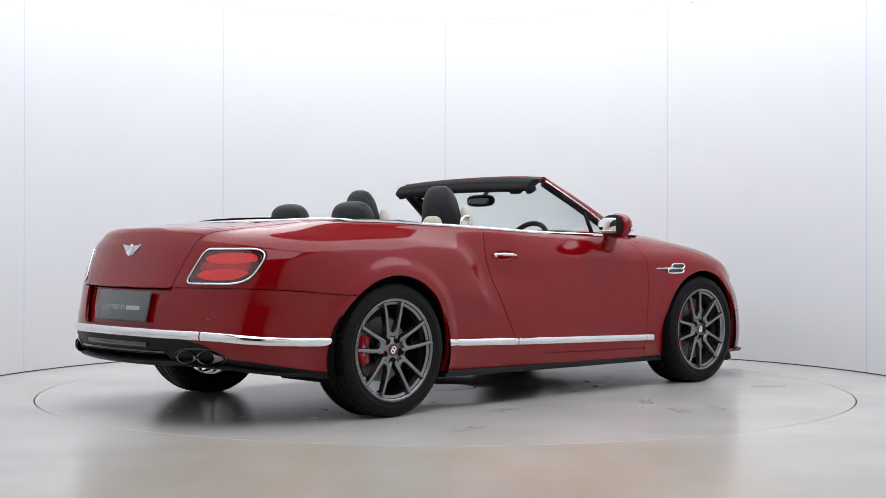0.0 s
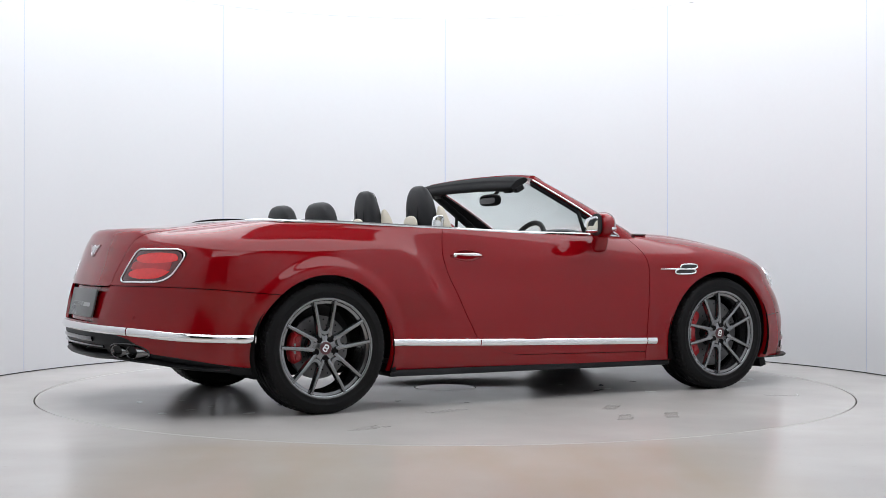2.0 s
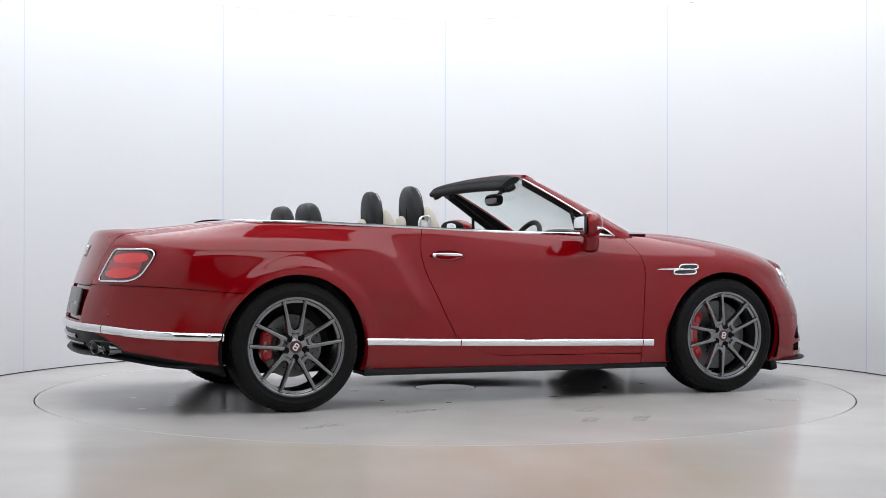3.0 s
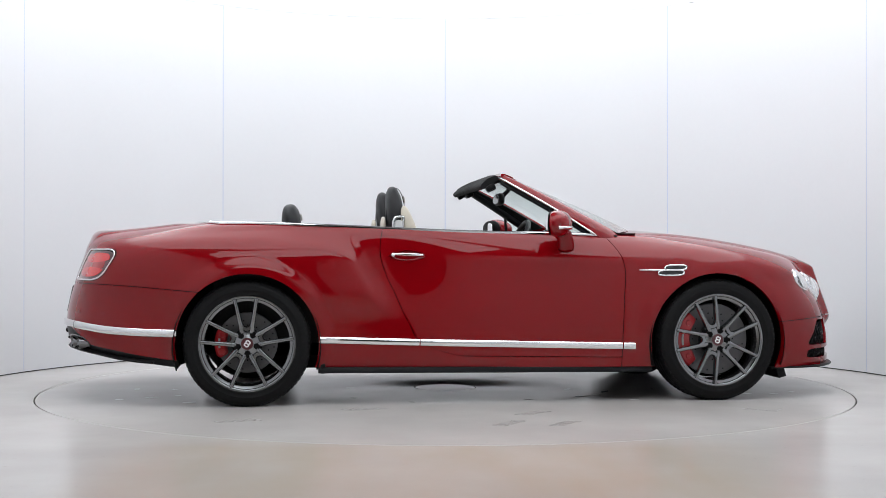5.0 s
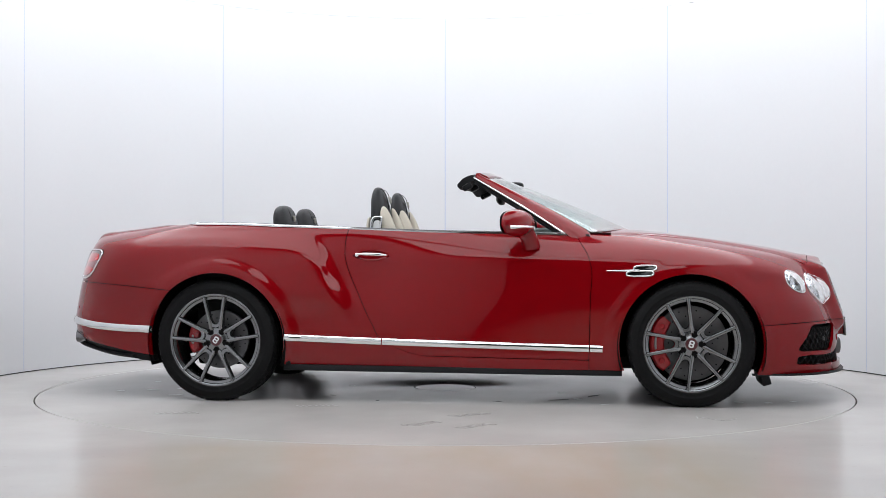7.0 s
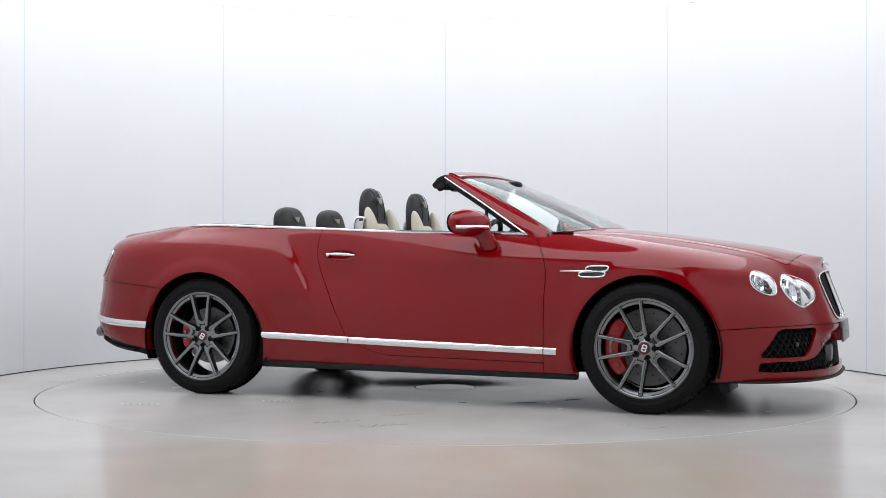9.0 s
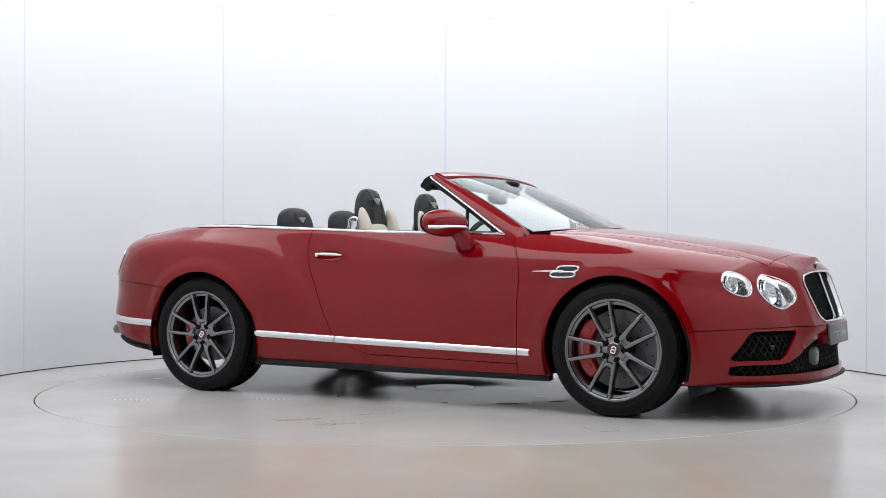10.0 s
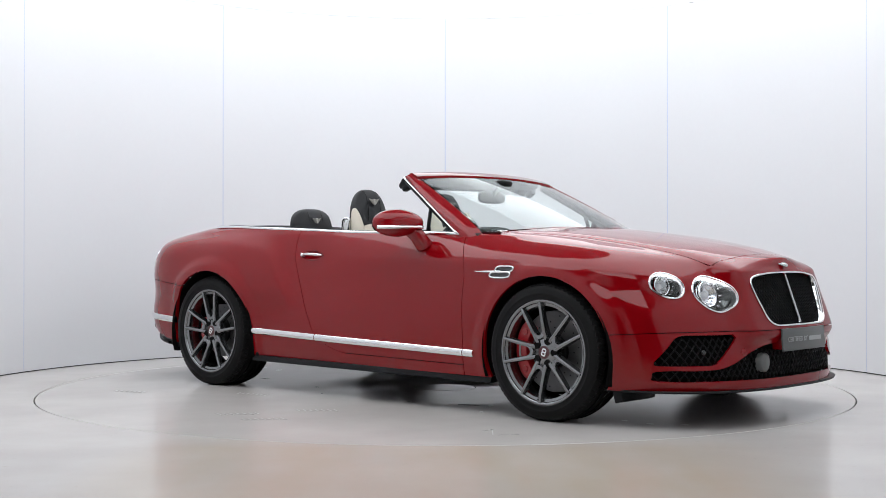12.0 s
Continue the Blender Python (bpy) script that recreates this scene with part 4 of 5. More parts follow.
def lattice(name, fn, aim, ys, zs, pitch, sink, r, mat, parent, label=""):
    """Woven mesh of crossing bars inside the outline fn, sunk behind the skin."""
    V, F = [], []
    for sgn in (-1, 1):
        for k in range(-70, 71):
            c = k * pitch
            run = []
            for z in np.arange(zs[0], zs[1] + 1e-6, .012):
                y = c + sgn * (z - zs[0]) * .62
                ok = ys[0] <= y <= ys[1]
                if ok:
                    p, n = aim(y, z)
                    ok = fn(np.array([p[0]]), np.array([p[1]]), np.array([p[2]]))[0] > -.004
                if ok:
                    run.append(p - np.array((1, 0, 0)) * (sink + sgn * r * .5))
                else:
                    if len(run) > 1:
                        v, f = sweep(run, ring_section(r, r, 5), (1, 0, 0))
                        o = len(V)
                        V += list(v)
                        F += [tuple(q + o for q in g) for g in f]
                    run = []
            if len(run) > 1:
                v, f = sweep(run, ring_section(r, r, 5), (1, 0, 0))
                o = len(V)
                V += list(v)
                F += [tuple(q + o for q in g) for g in f]
    ob = tagged(build(name, V, F, mat, parent, label), kind="stuff")
    return on_car(ob) if parent is car else ob


def front_end():
    ring = outline(grille_shape, "x", (0, .62), .5, 140, .0, front_aim)
    ring = [(p + np.array((.004, 0, 0)), (n + np.array((1.5, 0, 0))) / np.linalg.norm(n + np.array((1.5, 0, 0)))) for p, n in ring]
    frame_ = loop_trim("grille", ring, .0052, CHROME, car, "black mesh grille in a bright chrome frame", flat=.8)
    lattice("grille_mesh", grille_shape, front_aim, (-.4, .4), (.48, .80), .0225, .030, .0034, BLACK, frame_, "gloss black lattice mesh")
    # chrome inner bezel, black surround behind it, and centre bar
    mid = np.mean([p for p, n in ring], 0)
    m = len(ring)
    for name, mat, deep in (("grille_bezel", CHROME, ((1.0, 0), (.985, .004), (.968, .026))), ("grille_shroud", GLOSS_BLACK, ((.968, .024), (.955, .11)))):
        V = [np.array((p[0] - d, mid[1] + (p[1] - mid[1]) * k, mid[2] + (p[2] - mid[2]) * k)) for k, d in deep for p, n in ring]
        F = [(i * m + k, i * m + (k + 1) % m, (i + 1) * m + (k + 1) % m, (i + 1) * m + k) for i in range(len(deep) - 1) for k in range(m)]
        build(name, V, F, mat, frame_)
    bar = [front_aim(0, z) for z in np.linspace(.508, .765, 12)]
    V, F = sweep([p - np.array((.012, 0, 0)) for p, n in bar], ring_section(.0045, .010, 8), (1, 0, 0))
    build("centre_bar", V, F, CHROME, frame_, "slim chrome centre bar")
    part("radiator", box_bm((.02, .84, .50), (3.42, 0, .47), None, .004, 1), DARK, frame_)
    # bumper intakes
    for s in (-1, 1):
        fn = lambda x, y, z, s=s: np.where(y * s > 0, side_intake(x, y, z), -1.0)
        it = lattice("side_intake", fn, front_aim, (-.95, .95), (.28, .45), .034, .022, .0036, BLACK, car, "black mesh bumper intake")
        V, F = blob((.03, .035, .035), 2.2, 16, 10)
        p, n = front_aim(s * .66, .375)
        build("sensor", [np.array(v) + p - np.array((.03, 0, 0)) for v in V], F, GLOSS_BLACK, it)
    low = lattice("lower_intake", low_intake, front_aim, (-.95, .95), (.215, .39), .034, .022, .0036, BLACK, car, "wide black mesh lower intake")
    p, n = front_aim(-.318, .315)
    V, F = lathe([(.001, .006), (.042, .005), (.048, .001), (.049, -.03)], 32)
    M = Matrix.Translation(Vector(p)) @ Matrix.Rotation(-math.pi / 2, 4, "Z")
    build("radar_cover", [M @ Vector(v) for v in V], F, PLATE, low, "round grey sensor cover")
    part("strut", box_bm((.02, .02, .16), (3.645, .0, .30), None, .004, 1), BLACK, low)
    # plate
    plate = on_car(part("front_plate", box_bm((.012, .47, .115), (3.712, 0, .425), Matrix.Rotation(radians(-4), 3, "Y"), .004, 2), PLATE, car, "grey sales plate with pale lettering"))
    part("plate_holder", box_bm((.06, .44, .10), (3.678, 0, .425), None, .006, 2), PAINT, plate)
    lettering(plate, Matrix.Translation((3.7195, 0, .425)) @ Matrix(((0, -.07 * 0, 1, 0), (1, 0, 0, 0), (0, 1, 0, 0), (0, 0, 0, 1))))
    # splitter
    pts = []
    for a in np.linspace(-1.0, 1.0, 60):
        y = a * .90
        x = 3.69 - .60 * (1 - (1 - abs(a) ** 2.6) ** .42)
        pts.append((np.array((x, y, .185)), np.array((0, 0, 1.0))))
    strip("front_splitter", pts, [(-.03, -.007), (-.03, .004), (.010, .004), (.014, 0), (.010, -.007)][::-1], BLACK, car, "thin black splitter below the bumper")
    for s in (-1, 1):
        on_car(part("air_deflector", box_bm((.05, .30, .075), (3.16, s * .745, .160), Matrix.Rotation(radians(-16), 3, "Y"), .006, 2), BLACK, car))
        # washer cover
        V, F = lathe([(.001, .003), (.019, .003), (.021, 0), (.021, -.01)], 28)
        p, n = front_aim(s * .46, .372)
        M = Vector((0, 1, 0)).rotation_difference(Vector(n)).to_matrix().to_4x4()
        M.translation = Vector(p)
        on_car(build("washer_cap", [M @ Vector(v) for v in V], F, PAINT, car))
    wings(front=True)


def lettering(plate, m):
    """CERTIFIED BY and a plain bar for the maker's name, in local x across and y up."""
    cu = bpy.data.curves.new("lettering", "FONT")
    cu.body = "CERTIFIED BY"
    cu.size, cu.extrude, cu.align_x, cu.align_y = .036, .0006, "LEFT", "CENTER"
    cu.space_character = 1.05
    tmp = bpy.data.objects.new("tmp", cu)
    scene.collection.objects.link(tmp)
    dg = bpy.context.evaluated_depsgraph_get()
    me = bpy.data.meshes.new_from_object(tmp.evaluated_get(dg))
    bpy.data.objects.remove(tmp)
    xs = [v.co.x for v in me.vertices]
    w = max(xs) - min(xs)
    me.transform(m @ Matrix.Translation((-.185, 0, 0)) @ Matrix.Diagonal((.215 / w, 1, 1, 1)))
    me.materials.clear()
    link("lettering", me, LETTER, plate, "pale words CERTIFIED BY")
    bm = box_bm((.135, .022, .0012), (.115, 0, .0004), None, 0, 1)
    bmesh.ops.transform(bm, matrix=m, verts=bm.verts)
    part("name_bar", bm, LETTER, plate, "pale bar of lettering", smooth=False)


def wing_shape(w, h, n=5):
    """Flat winged emblem: two swept wings of feathers and a small oval, lying in x (across) and y."""
    pieces = []
    for s in (-1, 1):
        for k in range(n):
            y0 = h * (.30 - .155 * k)
            L = w / 2 * (1 - .14 * k)
            V = [(s * w * .08, y0 - h * .15, 0), (s * w * .08, y0 - h * .01, .003), (s * L, y0 + h * .17, .002), (s * L * .95, y0 + h * .03, 0)]
            B = [(x, y, -.004) for x, y, z in V]
            pieces.append((V + B, [(0, 1, 2, 3), (4, 5, 1, 0), (5, 6, 2, 1), (6, 7, 3, 2), (7, 4, 0, 3)]))
    V, F = [], []
    m = 20
    for r, z in ((1, -.004), (1, .004), (.9, .007), (.72, .007), (.68, .005), (.01, .005)):
        for k in range(m):
            a = 2 * math.pi * k / m
            V.append((w * .13 * r * math.cos(a), h * .5 * r * math.sin(a) - h * .04, z))
    F = [(i * m + j, i * m + (j + 1) % m, (i + 1) * m + (j + 1) % m, (i + 1) * m + j) for i in range(5) for j in range(m)]
    pieces.append((V, F))
    return merge(*pieces)


def place_flat(p, n, up=(0, 0, 1)):
    n = Vector(n).normalized()
    u = Vector(up) - n * Vector(up).dot(n)
    u.normalize()
    r = u.cross(n)
    M = Matrix((r, u, n)).transposed().to_4x4()
    M.translation = Vector(p)
    return M


def wings(front):
    if front:
        p, n = front_aim(0, .81)
        M = place_flat(p + np.array(n) * .004, (n[0] * .35, 0, max(n[2], .7)), (-.5, 0, 1))
        V, F = wing_shape(.125, .05)
        name, lab = "bonnet_badge", "small chrome winged badge"
    else:
        p, n = skin_point((-4, .02, .880), (1, 0, 0))
        M = place_flat(p + np.array(n) * .004, n)
        V, F = wing_shape(.19, .068)
        name, lab = "boot_badge", "chrome winged badge on the boot lid"
    bm = bmesh.new()
    vs = [bm.verts.new(M @ Vector(v)) for v in V]
    for f in F:
        bm.faces.new([vs[q] for q in f])
    on_car(part(name, bm, SATIN, car, lab, sharp=25))


def rear_end():
    wings(front=False)
    p, n = skin_point((-4, 0, .59), (1, 0, 0))
    n = np.array((n[0], 0, n[2]))
    M = place_flat(p - n * .020 - np.array((0, .022, 0)), n)
    bm = box_bm((.52, .158, .012), (0, .006, 0), None, .004, 2)
    bmesh.ops.transform(bm, matrix=M, verts=bm.verts)
    plate = on_car(part("rear_plate", bm, PLATE, car, "dark grey sales plate with pale lettering"))
    lettering(plate, M @ Matrix.Translation((0, -.005, .0065)))
    # exhausts: a pair of ovals on each side
    for s in (-1, 1):
        for dy in (-.055, .055):
            at = Vector((-.962 if dy * s > 0 else -1.010, s * .60 + dy, .348))
            a = np.linspace(0, 2 * np.pi, 36, endpoint=False)
            V, F = [], []
            for r, x in ((1.0, .12), (1.0, 0), (.97, -.008), (.90, -.006), (.86, .006), (.82, .05)):
                for t in a:
                    V.append(at + Vector((x + .25 * (.058 * r * math.cos(t)) * s, .058 * r * math.cos(t), .033 * r * math.sin(t))))
            m = 36
            F = [(i * m + j, i * m + (j + 1) % m, (i + 1) * m + (j + 1) % m, (i + 1) * m + j) for i in range(5) for j in range(m)]
            tip = on_car(build("exhaust_tip", V, F, material_dark_chrome, car, "dark chrome oval exhaust tip", sharp=40))
            V = [at + Vector((.045 + .25 * (.058 * r * math.cos(t)) * s, .058 * r * math.cos(t), .033 * r * math.sin(t))) for r in (.84, .01) for t in a]
            build("exhaust_bore", V, [(j, (j + 1) % m, m + (j + 1) % m, m + j) for j in range(m)], DARK, tip)
    # projecting lower lip that runs round the tail to the wheel openings, slot lip and ledge
    diff = [o for o in car.children if o.name.startswith("diffuser")][0]
    def low_at(phi):
        c, q = math.cos(phi), math.sin(phi)
        z = float(spline([(0, .312), (.45, .314), (.70, .318), (.95, .305), (1.25, .268), (1.5, .248)], abs(phi))[0])
        return skin_point((-.42 - 3 * c, 3 * q, z), (c, -q, 0), .0)
    pts = [low_at(p) for p in np.linspace(-1.46, 1.46, 120)]
    V, F = sweep([p for p, n in pts], [(-.014, -.03), (-.014, .006), (-.006, .020), (.004, .026), (.012, .016), (.014, -.03)], [n * np.array((1, 1, .25)) for p, n in pts],
                 scale=[1.25 - .45 * smoothstep(.8, 1.3, abs(p)) for p in np.linspace(-1.46, 1.46, 120)])
    build("valance_lip", V, F, BLACK, diff, sharp=40)
    for z, reach, r in ((.366, .42, .008), (.402, .30, .014)):
        pts = [skin_point((-4, y, z), (1, 0, 0), .0) for y in np.linspace(-reach, reach, 40)]
        V, F = sweep([p for p, n in pts], [(-r, -.01), (-r * .85, .004), (0, .008), (r * .85, .004), (r, -.01)], [n for p, n in pts])
        build("valance_ledge", V, F, GLOSS_BLACK, diff, sharp=40)
    for s in (-1, 1):
        ring = []
        for t in np.linspace(0, 2 * np.pi, 48, endpoint=False):
            y = .60 + .124 * math.copysign(abs(math.cos(t)) ** .8, math.cos(t))
            ring.append(skin_point((-4, s * y, .350 + .041 * math.sin(t)), (1, 0, 0), -.002))
        N = np.array([n for p, n in ring])
        for _ in range(4):
            N = (np.roll(N, 1, 0) + N + np.roll(N, -1, 0)) / 3
        V, F = sweep([p for p, n in ring], ring_section(.005, .007, 8), N, closed=True)
        build("exhaust_surround", V, F, GLOSS_BLACK, diff)
    for s in (-1, 1):
        p, n = skin_point((-4, s * .66, .53), (1, 0, 0))
        V, F = lathe([(.001, .002), (.010, .002), (.011, -.004)], 18)
        M = Vector((0, 1, 0)).rotation_difference(Vector(n)).to_matrix().to_4x4()
        M.translation = Vector(p)
        on_car(build("parking_sensor", [M @ Vector(v) for v in V], F, PAINT, car))


material_dark_chrome = material("dark_chrome", (0.20, 0.20, 0.205), 0.18, metal=1.0, grain=0.05, wear=0.1)


def flank_details():
    for s in (-1, 1):
        door = doors[0 if s < 0 else 1]
        # handle: sunken bowl, chrome bar bridging it and lock button
        cx, cz = .912, .850
        V, F = [], []
        n = 44
        for r, d in ((1.0, .001), (.97, .005), (.88, .010), (.65, .014), (.3, .0155), (.01, .016)):
            for a in np.linspace(0, 2 * np.pi, n, endpoint=False):
                u = r * math.cos(a)
                h = .031 * max(1 - abs(math.cos(a)) ** 2.2, 0) * r * math.copysign(1, math.sin(a))
                V.append(side_point(cx + .116 * u, cz + h, s, -d)[0])
        F = [(i * n + j, i * n + (j + 1) % n, (i + 1) * n + (j + 1) % n, (i + 1) * n + j) for i in range(5) for j in range(n)]
        if s > 0:
            F = [f[::-1] for f in F]
        build("handle_cup", V, F, PAINT, door)
        bar = []
        for k, x in enumerate(np.linspace(.822, 1.010, 18)):
            t = k / 17
            bar.append(side_point(x, cz + .006 - .006 * t, s, .004 + .020 * math.sin(math.pi * t) ** .7))
        P = np.array([p for p, _ in bar])
        V, F = sweep(P, ring_section(.0115, .007, 12, 2.6), [q for _, q in bar], scale=[.8 + .2 * math.sin(math.pi * k / 17) for k in range(18)])
        pull = build("door_handle", V, F, PAINT, door, "red pull handle with a chrome face")
        V, F = sweep(P + np.array([q for _, q in bar]) * .0045 + np.array((0, 0, .0015)), ring_section(.0085, .0045, 10, 2.4), [q for _, q in bar],
                     scale=[.35 + .65 * math.sin(math.pi * min(max((k - .5) / 16.5, 0), 1)) ** .5 for k in range(18)])
        build("handle_face", V, F, CHROME, pull, "chrome handle face")
        p, nn = side_point(.829, cz + .003, s, .004)
        V, F = lathe([(.001, .018), (.010, .0165), (.0125, .012), (.0125, -.01)], 24)
        M = Vector((0, 1, 0)).rotation_difference(Vector(nn)).to_matrix().to_4x4()
        M.translation = Vector(p)
        build("lock_button", [M @ Vector(v) for v in V], F, CHROME, door)
        # wing vent: spear and looped frame with dark openings
        spear = [side_point(x, .7665, s, .004) for x in np.linspace(2.272, 2.46, 14)]
        V, F = sweep([p for p, _ in spear], ring_section(.008, .006, 8), [q for _, q in spear], scale=np.linspace(.35, 1, 14))
        vent = on_car(build("wing_vent", V, F, CHROME, car, "chrome winged air vent on the front wing"))
        a = np.linspace(0, 2 * np.pi, 40, endpoint=False)
        for zc, x0, x1, lab in ((.780, 2.425, 2.552, "u"), (.750, 2.385, 2.535, "l")):
            def rim(t, k=1.0):
                c, q = math.cos(t), math.sin(t)
                ex = (x1 - x0) / 2 * k * math.copysign(abs(c) ** .6, c)
                ez = .0155 * k * math.copysign(abs(q) ** .7, q)
                return (x0 + x1) / 2 + ex + .35 * ez, zc + ez
            P = [side_point(*rim(t), s, .004) for t in a]
            V, F = sweep([p for p, _ in P], ring_section(.0052, .006, 8), [q for _, q in P], closed=True)
            build("vent_loop", V, F, CHROME, vent)
            V = [side_point(*rim(t, k), s, .0015)[0] for k in (.98, .01) for t in a]
            F = [(j, (j + 1) % 40, 40 + (j + 1) % 40, 40 + j) for j in range(40)]
            if s > 0:
                F = [f[::-1] for f in F]
            build("vent_opening", V, F, GLOSS_BLACK, vent)
        # black sill skirt
        xs = np.linspace(.40, 2.36, 30)
        P = [np.array((x, s * (.908 + .006 * math.sin(x * 2)), .192 - .007 * (x - .4))) for x in xs]
        V, F = sweep(P, [(-.045, .03), (-.045, -.006), (.004, -.012), (.016, -.008), (.016, -.002), (.004, .022)] if s < 0 else [(.045, .03), (.045, -.006), (-.004, -.012), (-.016, -.008), (-.016, -.002), (-.004, .022)], (0, 0, 1))
        bm = bmesh.new()
        vs = [bm.verts.new(v) for v in V]
        for f in F:
            bm.faces.new([vs[q] for q in f])
        on_car(part("sill_skirt", bm, BLACK, car, "black skirt below the sill"))
        # mud flap behind the wheel openings
        on_car(part("mud_flap", box_bm((.03, .24, .10), (.425, s * .80, .228), None, .006, 2), BLACK, car))
        # mirror
        c = Vector((1.772, s * 1.022, 1.034))
        V, F = blob((.155, .272, .156), 2.25, 44, 28)
        W = []
        for v in V:
            v = Vector(v)
            if v.x < -.040:
                v.x = -.040 + (v.x + .040) * .1
            v.z *= 1 - .25 * max(0, -v.y * s) / .15
            if v.z < -.024:
                v.x *= .93
                v.y *= .965
            v.x -= .35 * v.y * s
            W.append(v + c)
        mir = on_car(build("door_mirror", W, F, PAINT, car, "red door mirror with chrome band and clear indicator"))
        def rim_of(t, z, k):
            q = Vector((.0775 * k * math.copysign(abs(math.cos(t)) ** .89, math.cos(t)), s * .136 * k * math.copysign(abs(math.sin(t)) ** .89, math.sin(t)), z))
            q.x -= .35 * q.y * s
            return c + q
        P = [rim_of(t, -.024, .985) for t in np.linspace(-.95, 1.40, 40)]
        V, F = sweep(P, [(-.006, -.009), (-.006, .009), (.002, .0075), (.002, -.0075)] if s < 0 else [(.006, -.009), (.006, .009), (-.002, .0075), (-.002, -.0075)], (0, 0, 1))
        build("mirror_band", V, F, CHROME, mir, "chrome band round the mirror")
        P = [rim_of(t, -.024, 1.0) for t in np.linspace(-.80, 1.25, 30)]
        V, F = sweep(P, ring_section(.003, .0050, 8), (0, 0, 1))
        build("indicator", V, F, LAMP_BACK, mir, "clear indicator strip")
        swing = Matrix.Rotation(s * radians(20), 4, "Z")
        back = Matrix.Translation(c + Vector((-.046, 0, .002))) @ swing
        V, F = blob((.012, .256, .134), 2.5, 34, 12)
        build("mirror_bezel", [back @ Vector(v) for v in V], F, BLACK, mir, "black bezel round the mirror glass")
        V, F = blob((.008, .218, .105), 2.7, 34, 12)
        build("mirror_glass", [back @ (Matrix.Rotation(-s * radians(17), 3, "Z") @ Vector(v) * .92 + Vector((-.018, 0, 0))) for v in V], F, MIRROR, mir)
        P = [c + Vector((.01, -s * .075, -.03)), Vector((1.822, s * .928, .972)), Vector((1.838, s * .905, .935)), Vector((1.845, s * .878, .90))]
        P = spline([(k, *q) for k, q in enumerate(P)], np.linspace(0, 3, 12))
        V, F = sweep(P, ring_section(.034, .046, 14, 2.6), (1, 0, 0), scale=np.linspace(.95, 1.15, 12))
        build("mirror_stalk", V, F, PAINT, mir)


# ---- windscreen ----
def screen_low(b):
    return np.array((2.415 - .245 * abs(b) ** 2.2, b * .792, 1.016 - .032 * abs(b) ** 2))


def screen_top(b):
    return np.array((1.575 - .045 * abs(b) ** 2, b * .648, 1.352 - .024 * abs(b) ** 2.4))


def screen_point(a, b):
    p = screen_low(b) * (1 - a) + screen_top(b) * a
    bow = 4 * a * (1 - a) * .010
    return p + np.array((bow * .45, 0, bow))


